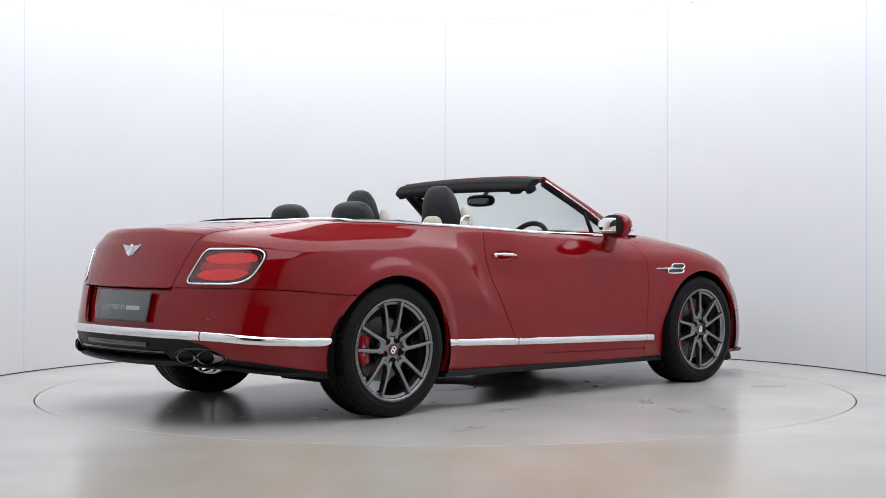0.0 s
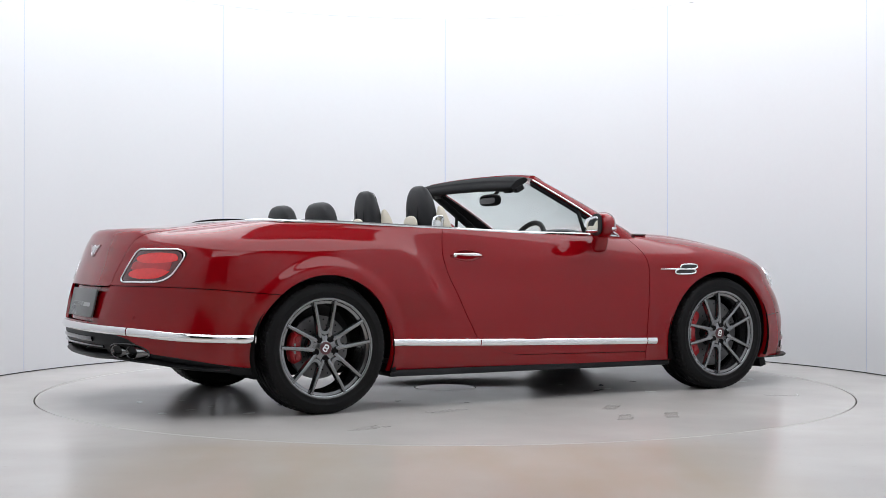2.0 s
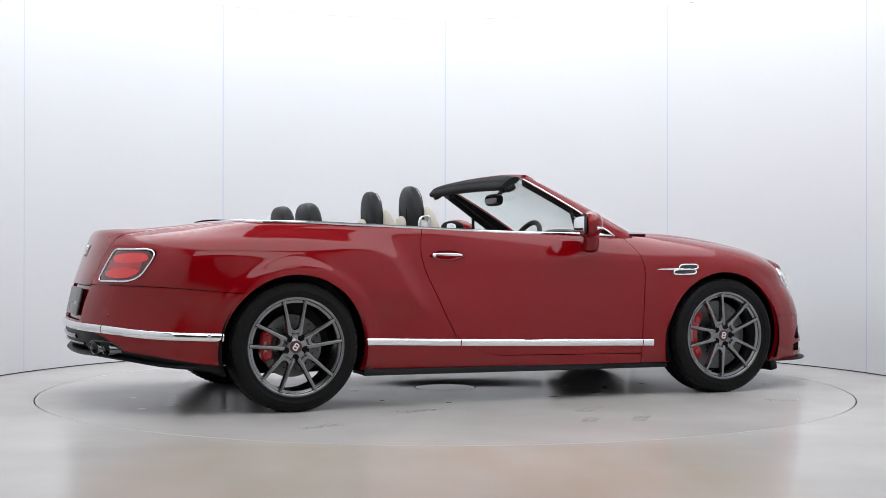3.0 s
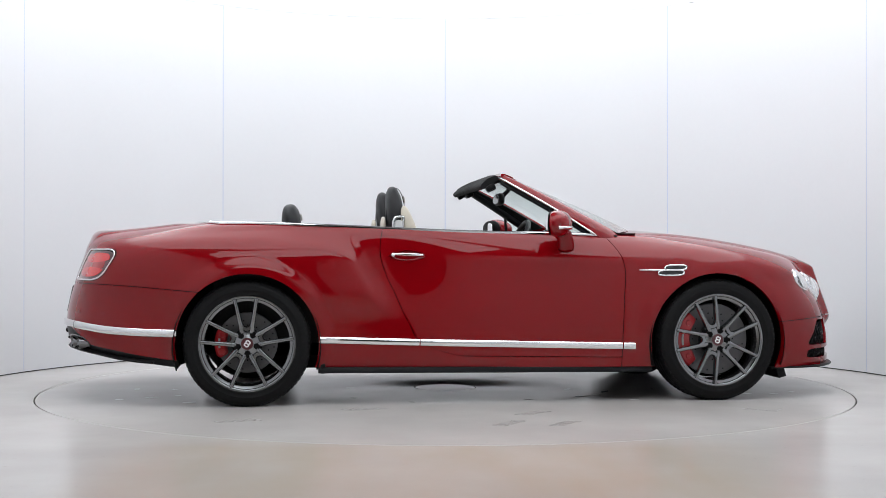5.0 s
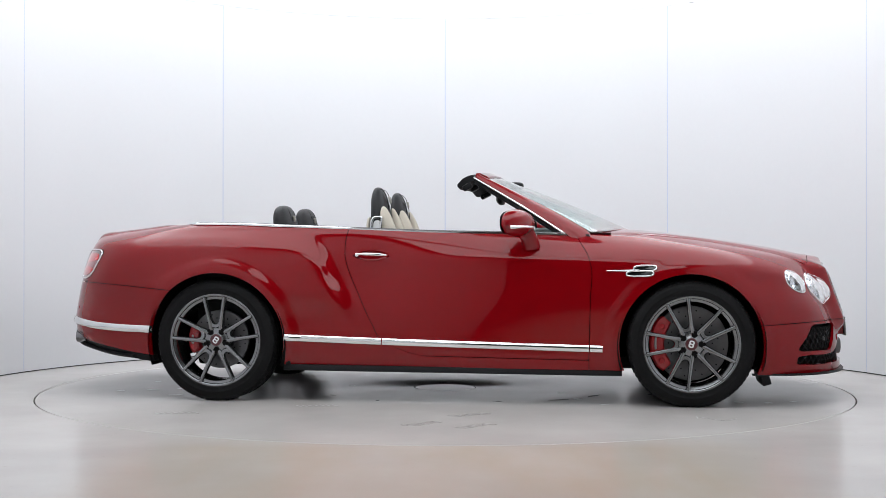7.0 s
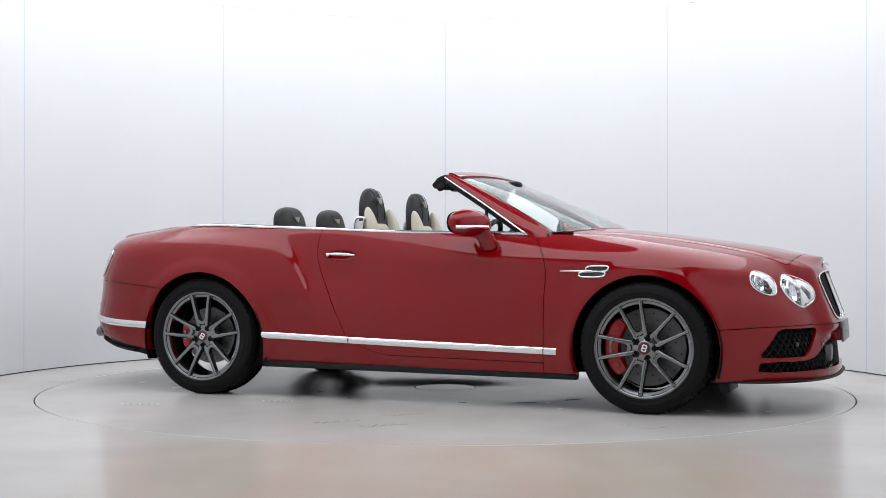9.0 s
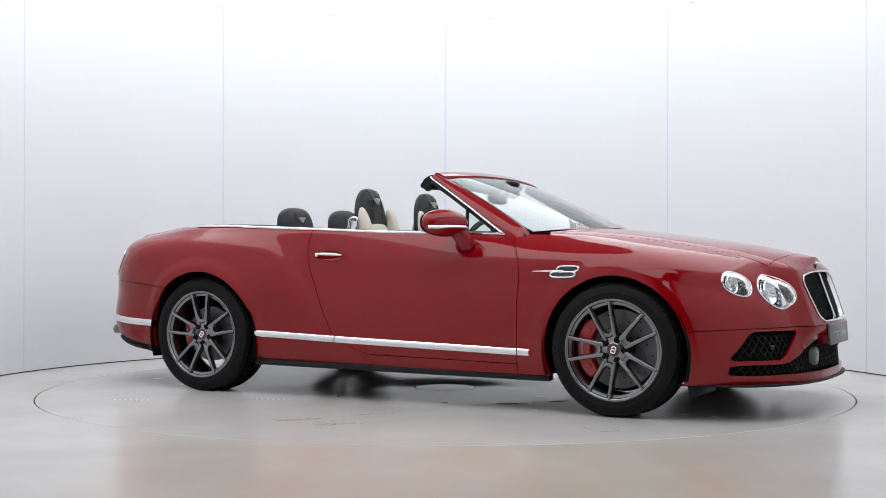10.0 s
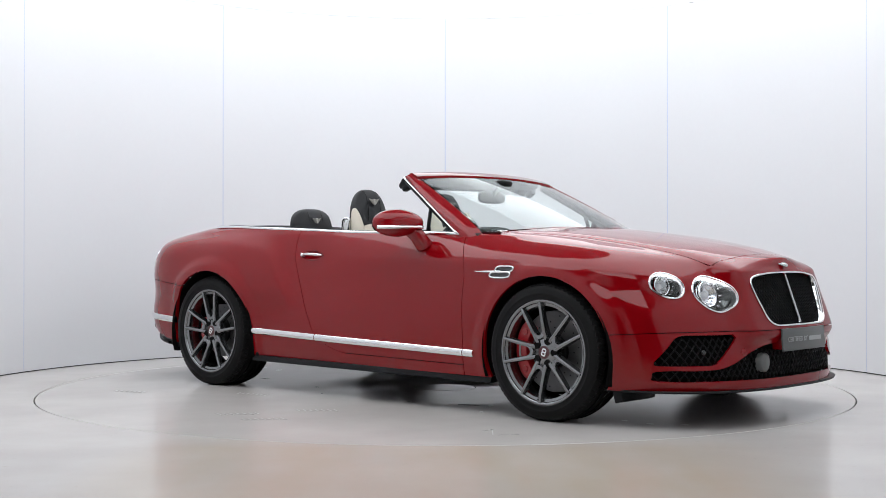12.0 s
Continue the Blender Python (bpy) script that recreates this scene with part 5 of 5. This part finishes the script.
def windscreen():
    nb, na = 40, 16
    B, A = np.linspace(-.965, .965, nb + 1), np.linspace(.0, .965, na + 1)
    V = [screen_point(a, b) for a in A for b in B]
    F = [(i * (nb + 1) + j, i * (nb + 1) + j + 1, (i + 1) * (nb + 1) + j + 1, (i + 1) * (nb + 1) + j) for i in range(na) for j in range(nb)]
    n = np.array((.36, 0, .93)) * .005
    o = len(V)
    V2 = [v - n for v in V]
    ws = on_car(build("windscreen", V + V2, F + [tuple(q + o for q in f[::-1]) for f in F], GLASS, car, "raked clear windscreen in a red frame"))
    ws.visible_shadow = False
    for s in (-1, 1):
        # broad red pillar between the glass and the side window
        n = 26
        low = spline([(0, 2.065, s * .826, .966), (.5, 1.785, s * .762, 1.148), (1, 1.500, s * .676, 1.318)], np.linspace(0, 1, n))
        rim = np.array([screen_point(a, s * .985) for a in np.linspace(0, 1.0, n)]) + np.array((0, 0, .003))
        low[0] += np.array((.03, s * .004, -.04))
        rim[0] += np.array((.03, 0, -.035))
        V, F = [], []
        m = 7
        for k in range(n):
            for q in range(m):
                t = q / (m - 1)
                p = low[k] * (1 - t) + rim[k] * t
                V.append(p + np.array((.2, s * .9, .45)) * .014 * math.sin(math.pi * t))
            for q in range(m):
                t = 1 - q / (m - 1)
                p = low[k] * (1 - t) + rim[k] * t
                V.append(p - np.array((.2, s * .6, .5)) * .022)
        w = 2 * m
        F = [(k * w + q, k * w + (q + 1) % w, (k + 1) * w + (q + 1) % w, (k + 1) * w + q) for k in range(n - 1) for q in range(w)]
        F += [tuple(range(w)), tuple((n - 1) * w + q for q in range(w))[::-1]]
        bm = bmesh.new()
        vs = [bm.verts.new(v) for v in V]
        for f in F:
            bm.faces.new([vs[q] for q in f])
        part("windscreen_pillar", bm, PAINT, ws, "broad red windscreen pillar", sharp=50)
        # rounded red corner where the pillar meets the rail
        m = 9
        V = []
        for k in range(m):
            t = math.pi / 2 * k / (m - 1)
            for q in (0.0, .5, 1.0):
                a, b = 1 - .085 * (1 - math.sin(t)) * q, 1 - .17 * (1 - math.cos(t)) * q
                V.append(screen_point(a, s * b) + np.array((.002, 0, .006)))
        o = len(V)
        V += [v - np.array((0, 0, .012)) for v in V]
        F = [(k * 3 + q, k * 3 + q + 1, (k + 1) * 3 + q + 1, (k + 1) * 3 + q) for k in range(m - 1) for q in range(2)]
        F += [tuple(o + v for v in f[::-1]) for f in F] + [(k * 3 + 2, o + k * 3 + 2, o + k * 3 + 5, k * 3 + 5) for k in range(m - 1)]
        build("corner_gusset", V, F, PAINT, ws, sharp=50)
        # black lining on the pillar's inner face
        V = []
        for k in range(5, n):
            for t in (-.02, .25, .5, .75, 1.02):
                p = low[k] * (1 - t) + rim[k] * t
                V.append(p - np.array((.2, s * .6, .5)) * .027)
            for t in (1.0, .5, 0):
                p = low[k] * (1 - t) + rim[k] * t
                V.append(p - np.array((.2, s * .6, .5)) * .040)
        F = [(k * 8 + q, k * 8 + (q + 1) % 8, (k + 1) * 8 + (q + 1) % 8, (k + 1) * 8 + q) for k in range(n - 6) for q in range(8)]
        build("pillar_inner", V, F, FABRIC, ws, sharp=50)
        P = low[1:]
        up = np.tile((.3, s * .5, .8), (n - 1, 1))
        # inner black lining
        V, F = sweep(P + np.array((.005, -s * .028, -.024)), ring_section(.030, .016, 10), up)
        build("pillar_lining", V, F, BLACK, ws)
        # chrome along the pillar's rear edge
        V, F = sweep(P + np.array((-.006, s * .004, -.004)), ring_section(.0075, .006, 8), up)
        build("pillar_trim", V, F, CHROME, ws, "chrome edge strip")
        # quarter light: bar, glass
        foot, top = np.array((1.80, s * .805, .975)), np.array((1.775, s * .745, 1.15))
        V, F = sweep([foot, (foot + top) / 2, top], ring_section(.010, .014, 8), (0, 1, 0))
        build("quarter_light_bar", V, F, BLACK, ws)
        tri = [foot + np.array((.012, 0, .0)), np.array((2.05, s * .812, .975)), top + np.array((.01, 0, 0))]
        th = np.array((0, s * .004, 0))
        V = tri + [v - th for v in tri]
        q = build("quarter_light", V, [(0, 1, 2), (5, 4, 3), (0, 3, 4, 1), (1, 4, 5, 2), (2, 5, 3, 0)], GLASS, ws, smooth=False)
        q.visible_shadow = False
    P = np.array([screen_point(1.0, b) for b in np.linspace(-.995, .995, 40)])
    V, F = sweep(P, [(-.03, -.012), (-.03, .004), (-.01, .012), (.045, .008), (.048, -.008)], (.35, 0, .93))
    build("header_rail", V, F, PAINT, ws, "red rail over the windscreen", sharp=50)
    # black lining that hangs behind the rail, with latches
    b = np.linspace(-.97, .97, 40)
    P = np.array([screen_point(1.0, q) + np.array((-.046, 0, -.012)) for q in b])
    pad = [(-.140, -.014), (-.145, .004), (-.13, .018), (-.10, .024), (-.085, .034), (-.02, .030), (.004, .016), (.004, -.014), (-.05, -.022), (-.075, -.012), (-.10, -.024), (-.135, -.024)]
    for _ in range(2):
        pad = [(p[0] * w + q[0] * (1 - w), p[1] * w + q[1] * (1 - w)) for p, q in zip(pad, pad[1:] + pad[:1]) for w in (.75, .25)]
    V, F = sweep(P, pad, (-.46, 0, .89), scale=1 - .25 * np.abs(b) ** 6)
    head = build("header_lining", V, F, FABRIC, ws, "black padded header lining with latches", sharp=60)
    for y in (-.45, .45):
        part("latch", box_bm((.05, .09, .03), (1.475, y, 1.262), Matrix.Rotation(radians(-28), 3, "Y"), .008, 2), BLACK, head)
    for s in (-1, 1):
        part("hood_guide", box_bm((.06, .05, .035), (1.445, s * .60, 1.262), Matrix.Rotation(radians(-28), 3, "Y"), .01, 2), BLACK, head)
    # interior mirror
    V, F = blob((.045, .25, .08), 3.0, 30, 14)
    m = build("interior_mirror", [Vector(v) + Vector((1.605, 0, 1.215)) for v in V], F, BLACK, ws, "black interior mirror")
    V, F = blob((.006, .205, .055), 3.2, 30, 10)
    build("mirror_glass", [Vector(v) + Vector((1.582, 0, 1.215)) for v in V], F, GLOSS_BLACK, m)
    V, F = sweep([(1.62, 0, 1.23), (1.66, 0, 1.27), (1.68, 0, 1.315)], ring_section(.014, .014, 8), (0, 1, 0))
    build("mirror_stem", V, F, BLACK, m)
    V, F = blob((.10, .12, .05), 2.6, 20, 12)
    build("sensor_housing", [Vector(v) + Vector((1.70, 0, 1.298)) for v in V], F, BLACK, m)
    P = [screen_point(-.02, q) + np.array((.002, 0, -.018)) for q in np.linspace(-.72, .72, 40)]
    V, F = sweep(P, [(-.03, -.01), (-.03, .004), (.03, .004), (.03, -.01)], (0, 0, 1))
    build("cowl", V, F, BLACK, ws, "black cowl below the glass", sharp=40)


belt_line()
side_strips()
lamps()
tail_lamps()
front_end()
rear_end()
flank_details()
windscreen()


# ---- cabin ----
def seat(x, y, s):
    """Front seat: cream cushion and bolsters, black shell with a tall integrated headrest."""
    V, F = blob((.50, .52, .16), 3.2, 32, 14, at=(x + .30, y, .60))
    st = on_car(build("front_seat", V, F, CREAM, car, "cream and black leather front seat"))
    lean = Matrix.Rotation(radians(-12), 3, "Y")
    V, F = blob((.15, .50, .55), 2.8, 34, 22, .36, at=(x + .05, y, .80), turn=lean)
    build("backrest", V, F, CREAM, st, "cream leather backrest")
    for dy in (-.165, .165):
        V, F = blob((.12, .11, .36), 2.5, 24, 18, .45, at=(x + .045, y + dy, .975), turn=Matrix.Rotation(radians(-14), 3, "Y"))
        build("shoulder_bolster", V, F, CREAM, st, "cream leather shoulder bolster")
    V, F = blob((.07, .46, .50), 3.0, 34, 20, .25, at=(x - .03, y, .76), turn=lean)
    build("back_shell", V, F, LEATHER, st, "black leather back shell")
    V, F = blob((.125, .355, .36), 2.7, 34, 24, .27, at=(x - .035, y, 1.095), turn=Matrix.Rotation(radians(-7), 3, "Y"))
    head = build("headrest", V, F, LEATHER, st, "black leather headrest with stitched winged emblem")
    V, F = blob((.03, .17, .15), 2.8, 24, 12, at=(x - .108, y, 1.015))
    build("back_pad", V, F, CREAM, st, "cream panel on the back")
    M = place_flat((x + .018, y, 1.195), (1, 0, .16))
    V, F = wing_shape(.085, .042)
    build("emblem", [M @ Vector(v) for v in V], F, STITCH, head, "stitched winged emblem", smooth=False)
    # piping down the middle of the headrest
    for dy in (-.055, .055):
        P = [(x - .035 + .056 * math.cos(t), y + dy, 1.095 + .166 * math.sin(t)) for t in np.linspace(-.3, math.pi + .3, 30)]
        V, F = sweep(P, ring_section(.0022, .0022, 6), (0, 1, 0))
        build("piping", V, F, BLACK, head)
    # belt guide: chrome loop on the outer shoulder
    P = [(x - .035 + .030 * math.copysign(abs(math.cos(t)) ** .5, math.cos(t)) + .012 * math.sin(t), y + s * .205, 1.03 + .055 * math.copysign(abs(math.sin(t)) ** .5, math.sin(t))) for t in np.linspace(-.6, math.pi + .6, 24)]
    V, F = sweep(P, ring_section(.008, .012, 8), (0, 1, 0))
    build("belt_guide", V, F, CHROME, st, "chrome belt guide loop")
    V, F = blob((.055, .03, .10), 2.8, 16, 10, at=(x - .03, y + s * .19, 1.015))
    build("guide_pad", V, F, WHITE, st)


def rear_seat(y):
    V, F = blob((.46, .50, .18), 3.2, 30, 12, at=(.48, y, .60))
    st = on_car(build("rear_seat", V, F, CREAM, car, "cream and black leather rear seat"))
    V, F = blob((.14, .52, .48), 3.2, 30, 18, at=(.24, y, .80), turn=Matrix.Rotation(radians(-14), 3, "Y"))
    build("backrest", V, F, LEATHER, st)
    V, F = blob((.125, .385, .20), 2.8, 34, 18, .2, at=(.255, y, 1.065), turn=Matrix.Rotation(radians(-8), 3, "Y"))
    head = build("headrest", V, F, LEATHER, st, "black leather headrest with stitched winged emblem")
    for dy in (-.06, .06):
        P = [(.255 + .052 * math.cos(t), y + dy, 1.065 + .093 * math.sin(t)) for t in np.linspace(-.2, math.pi + .2, 24)]
        V, F = sweep(P, ring_section(.0022, .0022, 6), (0, 1, 0))
        build("piping", V, F, BLACK, head)
    M = place_flat((.314, y, 1.085), (1, 0, .12))
    V, F = wing_shape(.08, .038)
    build("emblem", [M @ Vector(v) for v in V], F, STITCH, head, "stitched winged emblem", smooth=False)


def cabin():
    # tub: floor and inner sides
    V, F = [], []
    xs = np.linspace(-.20, 2.3, 30)
    for x in xs:
        w = float(wide_at(x)) - .012
        for y, z in ((-w, .985), (-w + .03, .96), (-w + .06, .60), (-w + .10, .34), (w - .10, .34), (w - .06, .60), (w - .03, .96), (w, .985)):
            V.append((x, y, z))
    for i in range(29):
        for j in range(7):
            F.append((i * 8 + j, i * 8 + j + 1, i * 8 + 9 + j, i * 8 + 8 + j))
    on_car(build("cabin_tub", V, F, LEATHER, car, sharp=40))
    # padded ledge inside the waist
    for s in (-1, 1):
        xs = np.linspace(-.05, 2.03, 40)
        P = [deck_point(x, s * (float(wide_at(x)) + .008))[0] + np.array((0, -s * .038, .004)) for x in xs]
        V, F = sweep(P, ring_section(.030, .012, 12, 2.6), (0, 0, 1))
        on_car(build("door_capping", V, F, LEATHER, car))
    # folded hood cover behind the rear seats
    V, F = [], []
    nx, ny = 14, 30
    for i in range(nx + 1):
        a = i / nx
        for j in range(ny + 1):
            b = -1 + 2 * j / ny
            y = b * .742
            x0 = -.305 + .165 * abs(b * .742 / .8) ** 4
            x = x0 + (.20 - x0) * a
            z = 1.064 - .030 * abs(b) ** 4 - .035 * a ** 2 - .018 * abs(b) ** 2
            V.append((x, y, z))
    F = [(i * (ny + 1) + j, (i + 1) * (ny + 1) + j, (i + 1) * (ny + 1) + j + 1, i * (ny + 1) + j + 1) for i in range(nx) for j in range(ny)]
    F = [f[::-1] for f in F]
    o = len(V)
    V += [(x, y, z - .12) for x, y, z in V]
    F += [((nx) * (ny + 1) + j, (nx) * (ny + 1) + j + 1, o + (nx) * (ny + 1) + j + 1, o + (nx) * (ny + 1) + j) for j in range(ny)]
    on_car(build("hood_cover", V, F, FABRIC, car, "black cover over the stowed hood", sharp=50))
    # dashboard
    P = [(2.02 - .10 * abs(b) ** 2, b * .74, .955) for b in np.linspace(-1, 1, 30)]
    V, F = sweep(P, [(-.18, -.20), (-.17, -.02), (-.12, .025), (.05, .035), (.26, .02), (.30, -.05)], (0, 0, 1))
    dash = on_car(build("dashboard", V, F, LEATHER, car, "black leather dashboard", sharp=60))
    V, F = blob((.16, .36, .07), 2.8, 28, 12, at=(1.90, -.38, .985))
    build("instrument_hood", V, F, LEATHER, dash)
    # steering wheel on the car's right
    M = Matrix.Translation((1.635, -.375, .895)) @ Matrix.Rotation(radians(-64), 4, "Y")
    a = np.linspace(0, 2 * np.pi, 60, endpoint=False)
    V, F = sweep([(.183 * math.cos(t), .183 * math.sin(t), 0) for t in a], ring_section(.0165, .0165, 10), (0, 0, 1), closed=True)
    sw = on_car(build("steering_wheel", [M @ Vector(v) for v in V], F, LEATHER, car, "black leather steering wheel"))
    V, F = blob((.15, .17, .05), 2.8, 24, 12)
    build("airbag_pad", [M @ Vector(v) for v in V], F, LEATHER, sw)
    for t in (0, math.pi / 2, -math.pi / 2):
        V, F = sweep([(.06 * math.cos(t + math.pi), .06 * math.sin(t + math.pi), 0), (.18 * math.cos(t + math.pi), .18 * math.sin(t + math.pi), 0)], ring_section(.018, .008, 8), (0, 0, 1))
        build("spoke", [M @ Vector(v) for v in V], F, SATIN, sw)
    V, F = sweep([M @ Vector((0, 0, 0)), M @ Vector((0, 0, -.25))], ring_section(.035, .035, 12), (0, 1, 0))
    build("column", V, F, BLACK, sw)
    # centre tunnel
    on_car(part("centre_console", box_bm((1.5, .22, .20), (1.2, 0, .62), None, .03, 3), LEATHER, car))
    for s in (-1, 1):
        seat(.922, s * .375, s)
        rear_seat(s * .30)
    # underbody
    under = on_car(part("underbody", box_bm((3.1, 1.46, .08), (1.37, 0, .235), None, .02, 2), DARK, car))
    part("engine_tray", box_bm((.9, 1.0, .05), (3.05, 0, .20), None, .02, 2), DARK, under)
    part("tail_tray", box_bm((.75, 1.1, .10), (-.60, 0, .37), None, .03, 2), DARK, under)
    part("silencer", box_bm((.30, 1.0, .12), (-.70, 0, .335), None, .05, 3), DISC, under)


cabin()


# ---- marks on the turntable ----
def flake(x, y, size, turn, mat, name, label, seed):
    """A thin torn scrap or scuff lying on the turntable, with a ragged outline."""
    n = 11
    V = []
    for z in (.0012, .0002):
        r2 = random.Random(seed)
        for k in range(n):
            a = 2 * math.pi * k / n
            r = .55 + .45 * r2.random()
            p = Matrix.Rotation(turn, 2) @ Vector((size[0] / 2 * r * math.cos(a), size[1] / 2 * r * math.sin(a)))
            V.append((x + p.x, y + p.y, z))
    F = [tuple(range(n))] + [(k, n + k, n + (k + 1) % n, (k + 1) % n) for k in range(n)]
    build(name, V, F, mat, turntable, label, smooth=False)


def table_marks():
    scraps = [(-2.0, -.45, .07, .10), (-1.82, -.37, .12, .05), (-1.58, -.66, .13, .09), (-1.67, -.29, .06, .05), (-1.96, .13, .10, .06), (-1.72, .08, .07, .05),
              (-.61, .03, .07, .10), (.86, -.57, .16, .05), (1.01, -.83, .10, .04), (1.79, -.61, .09, .05), (1.96, -.63, .08, .05), (2.11, -.54, .07, .06), (.76, -.21, .10, .04)]
    for k, (x, y, a, b) in enumerate(scraps):
        flake(x, y, (a * .75, b * .75), .3 * k, PALE, "tape_scrap", "pale scrap of peeled tape", k)
    scuffs = [(-.62, -.55, .05, .03), (.75, -.63, .16, .03), (.96, -.38, .15, .05), (-1.30, -.40, .10, .02), (1.30, -.28, .07, .03), (-.30, -.80, .05, .02), (.40, -.75, .06, .02)]
    for k, (x, y, a, b) in enumerate(scuffs):
        flake(x, y, (a, b), .5 * k, GAP, "rubber_mark", "small black rubber mark", 40 + k)
    # rows of short tyre scuffs
    for j, (x, y, turn) in enumerate(((-.60, -1.10, .1), (.10, -1.78, .75), (.37, -1.83, .75), (.30, -1.39, .6), (-1.28, -1.52, .2))):
        for k in range(7):
            t = turn + .15
            d = Vector((math.cos(t), math.sin(t))) * (k - 3) * .034
            flake(x + d.x, y + d.y, (.012, .10), turn + .5, SCUFF, "tyre_scuff", "faint grey tyre scuff", 80 + 9 * j + k)
    # taped corner mark
    for x, y, a, b, t in ((1.56, -1.40, .24, .006, -.85), (1.67, -1.43, .14, .006, .9), (1.50, -1.36, .006, .12, .0)):
        flake(x, y, (a, b), t, SCUFF, "corner_mark", "thin grey corner mark", 150)


table_marks()


def motions():
    """The turntable carries the car round, about seven degrees a second."""
    turn = [(0, 43.47), (0.5, 40.05), (1, 36.40), (1.5, 32.85), (2, 29.16), (2.5, 25.65), (3, 22.0), (5, 7.55), (5.5, 4.03), (6, 0.36), (6.5, -3.12),
            (7, -6.81), (9, -21.2), (9.5, -24.65), (10, -28.3), (10.5, -31.8), (11, -35.5), (11.5, -38.8), (12, -41.8)]
    walk(car, [(t, pose(0, 0, 0, 0, 0, a)) for t, a in turn])
    walk(turntable, [(t, pose(0, 0, 0, 0, 0, a)) for t, a in turn])


motions()
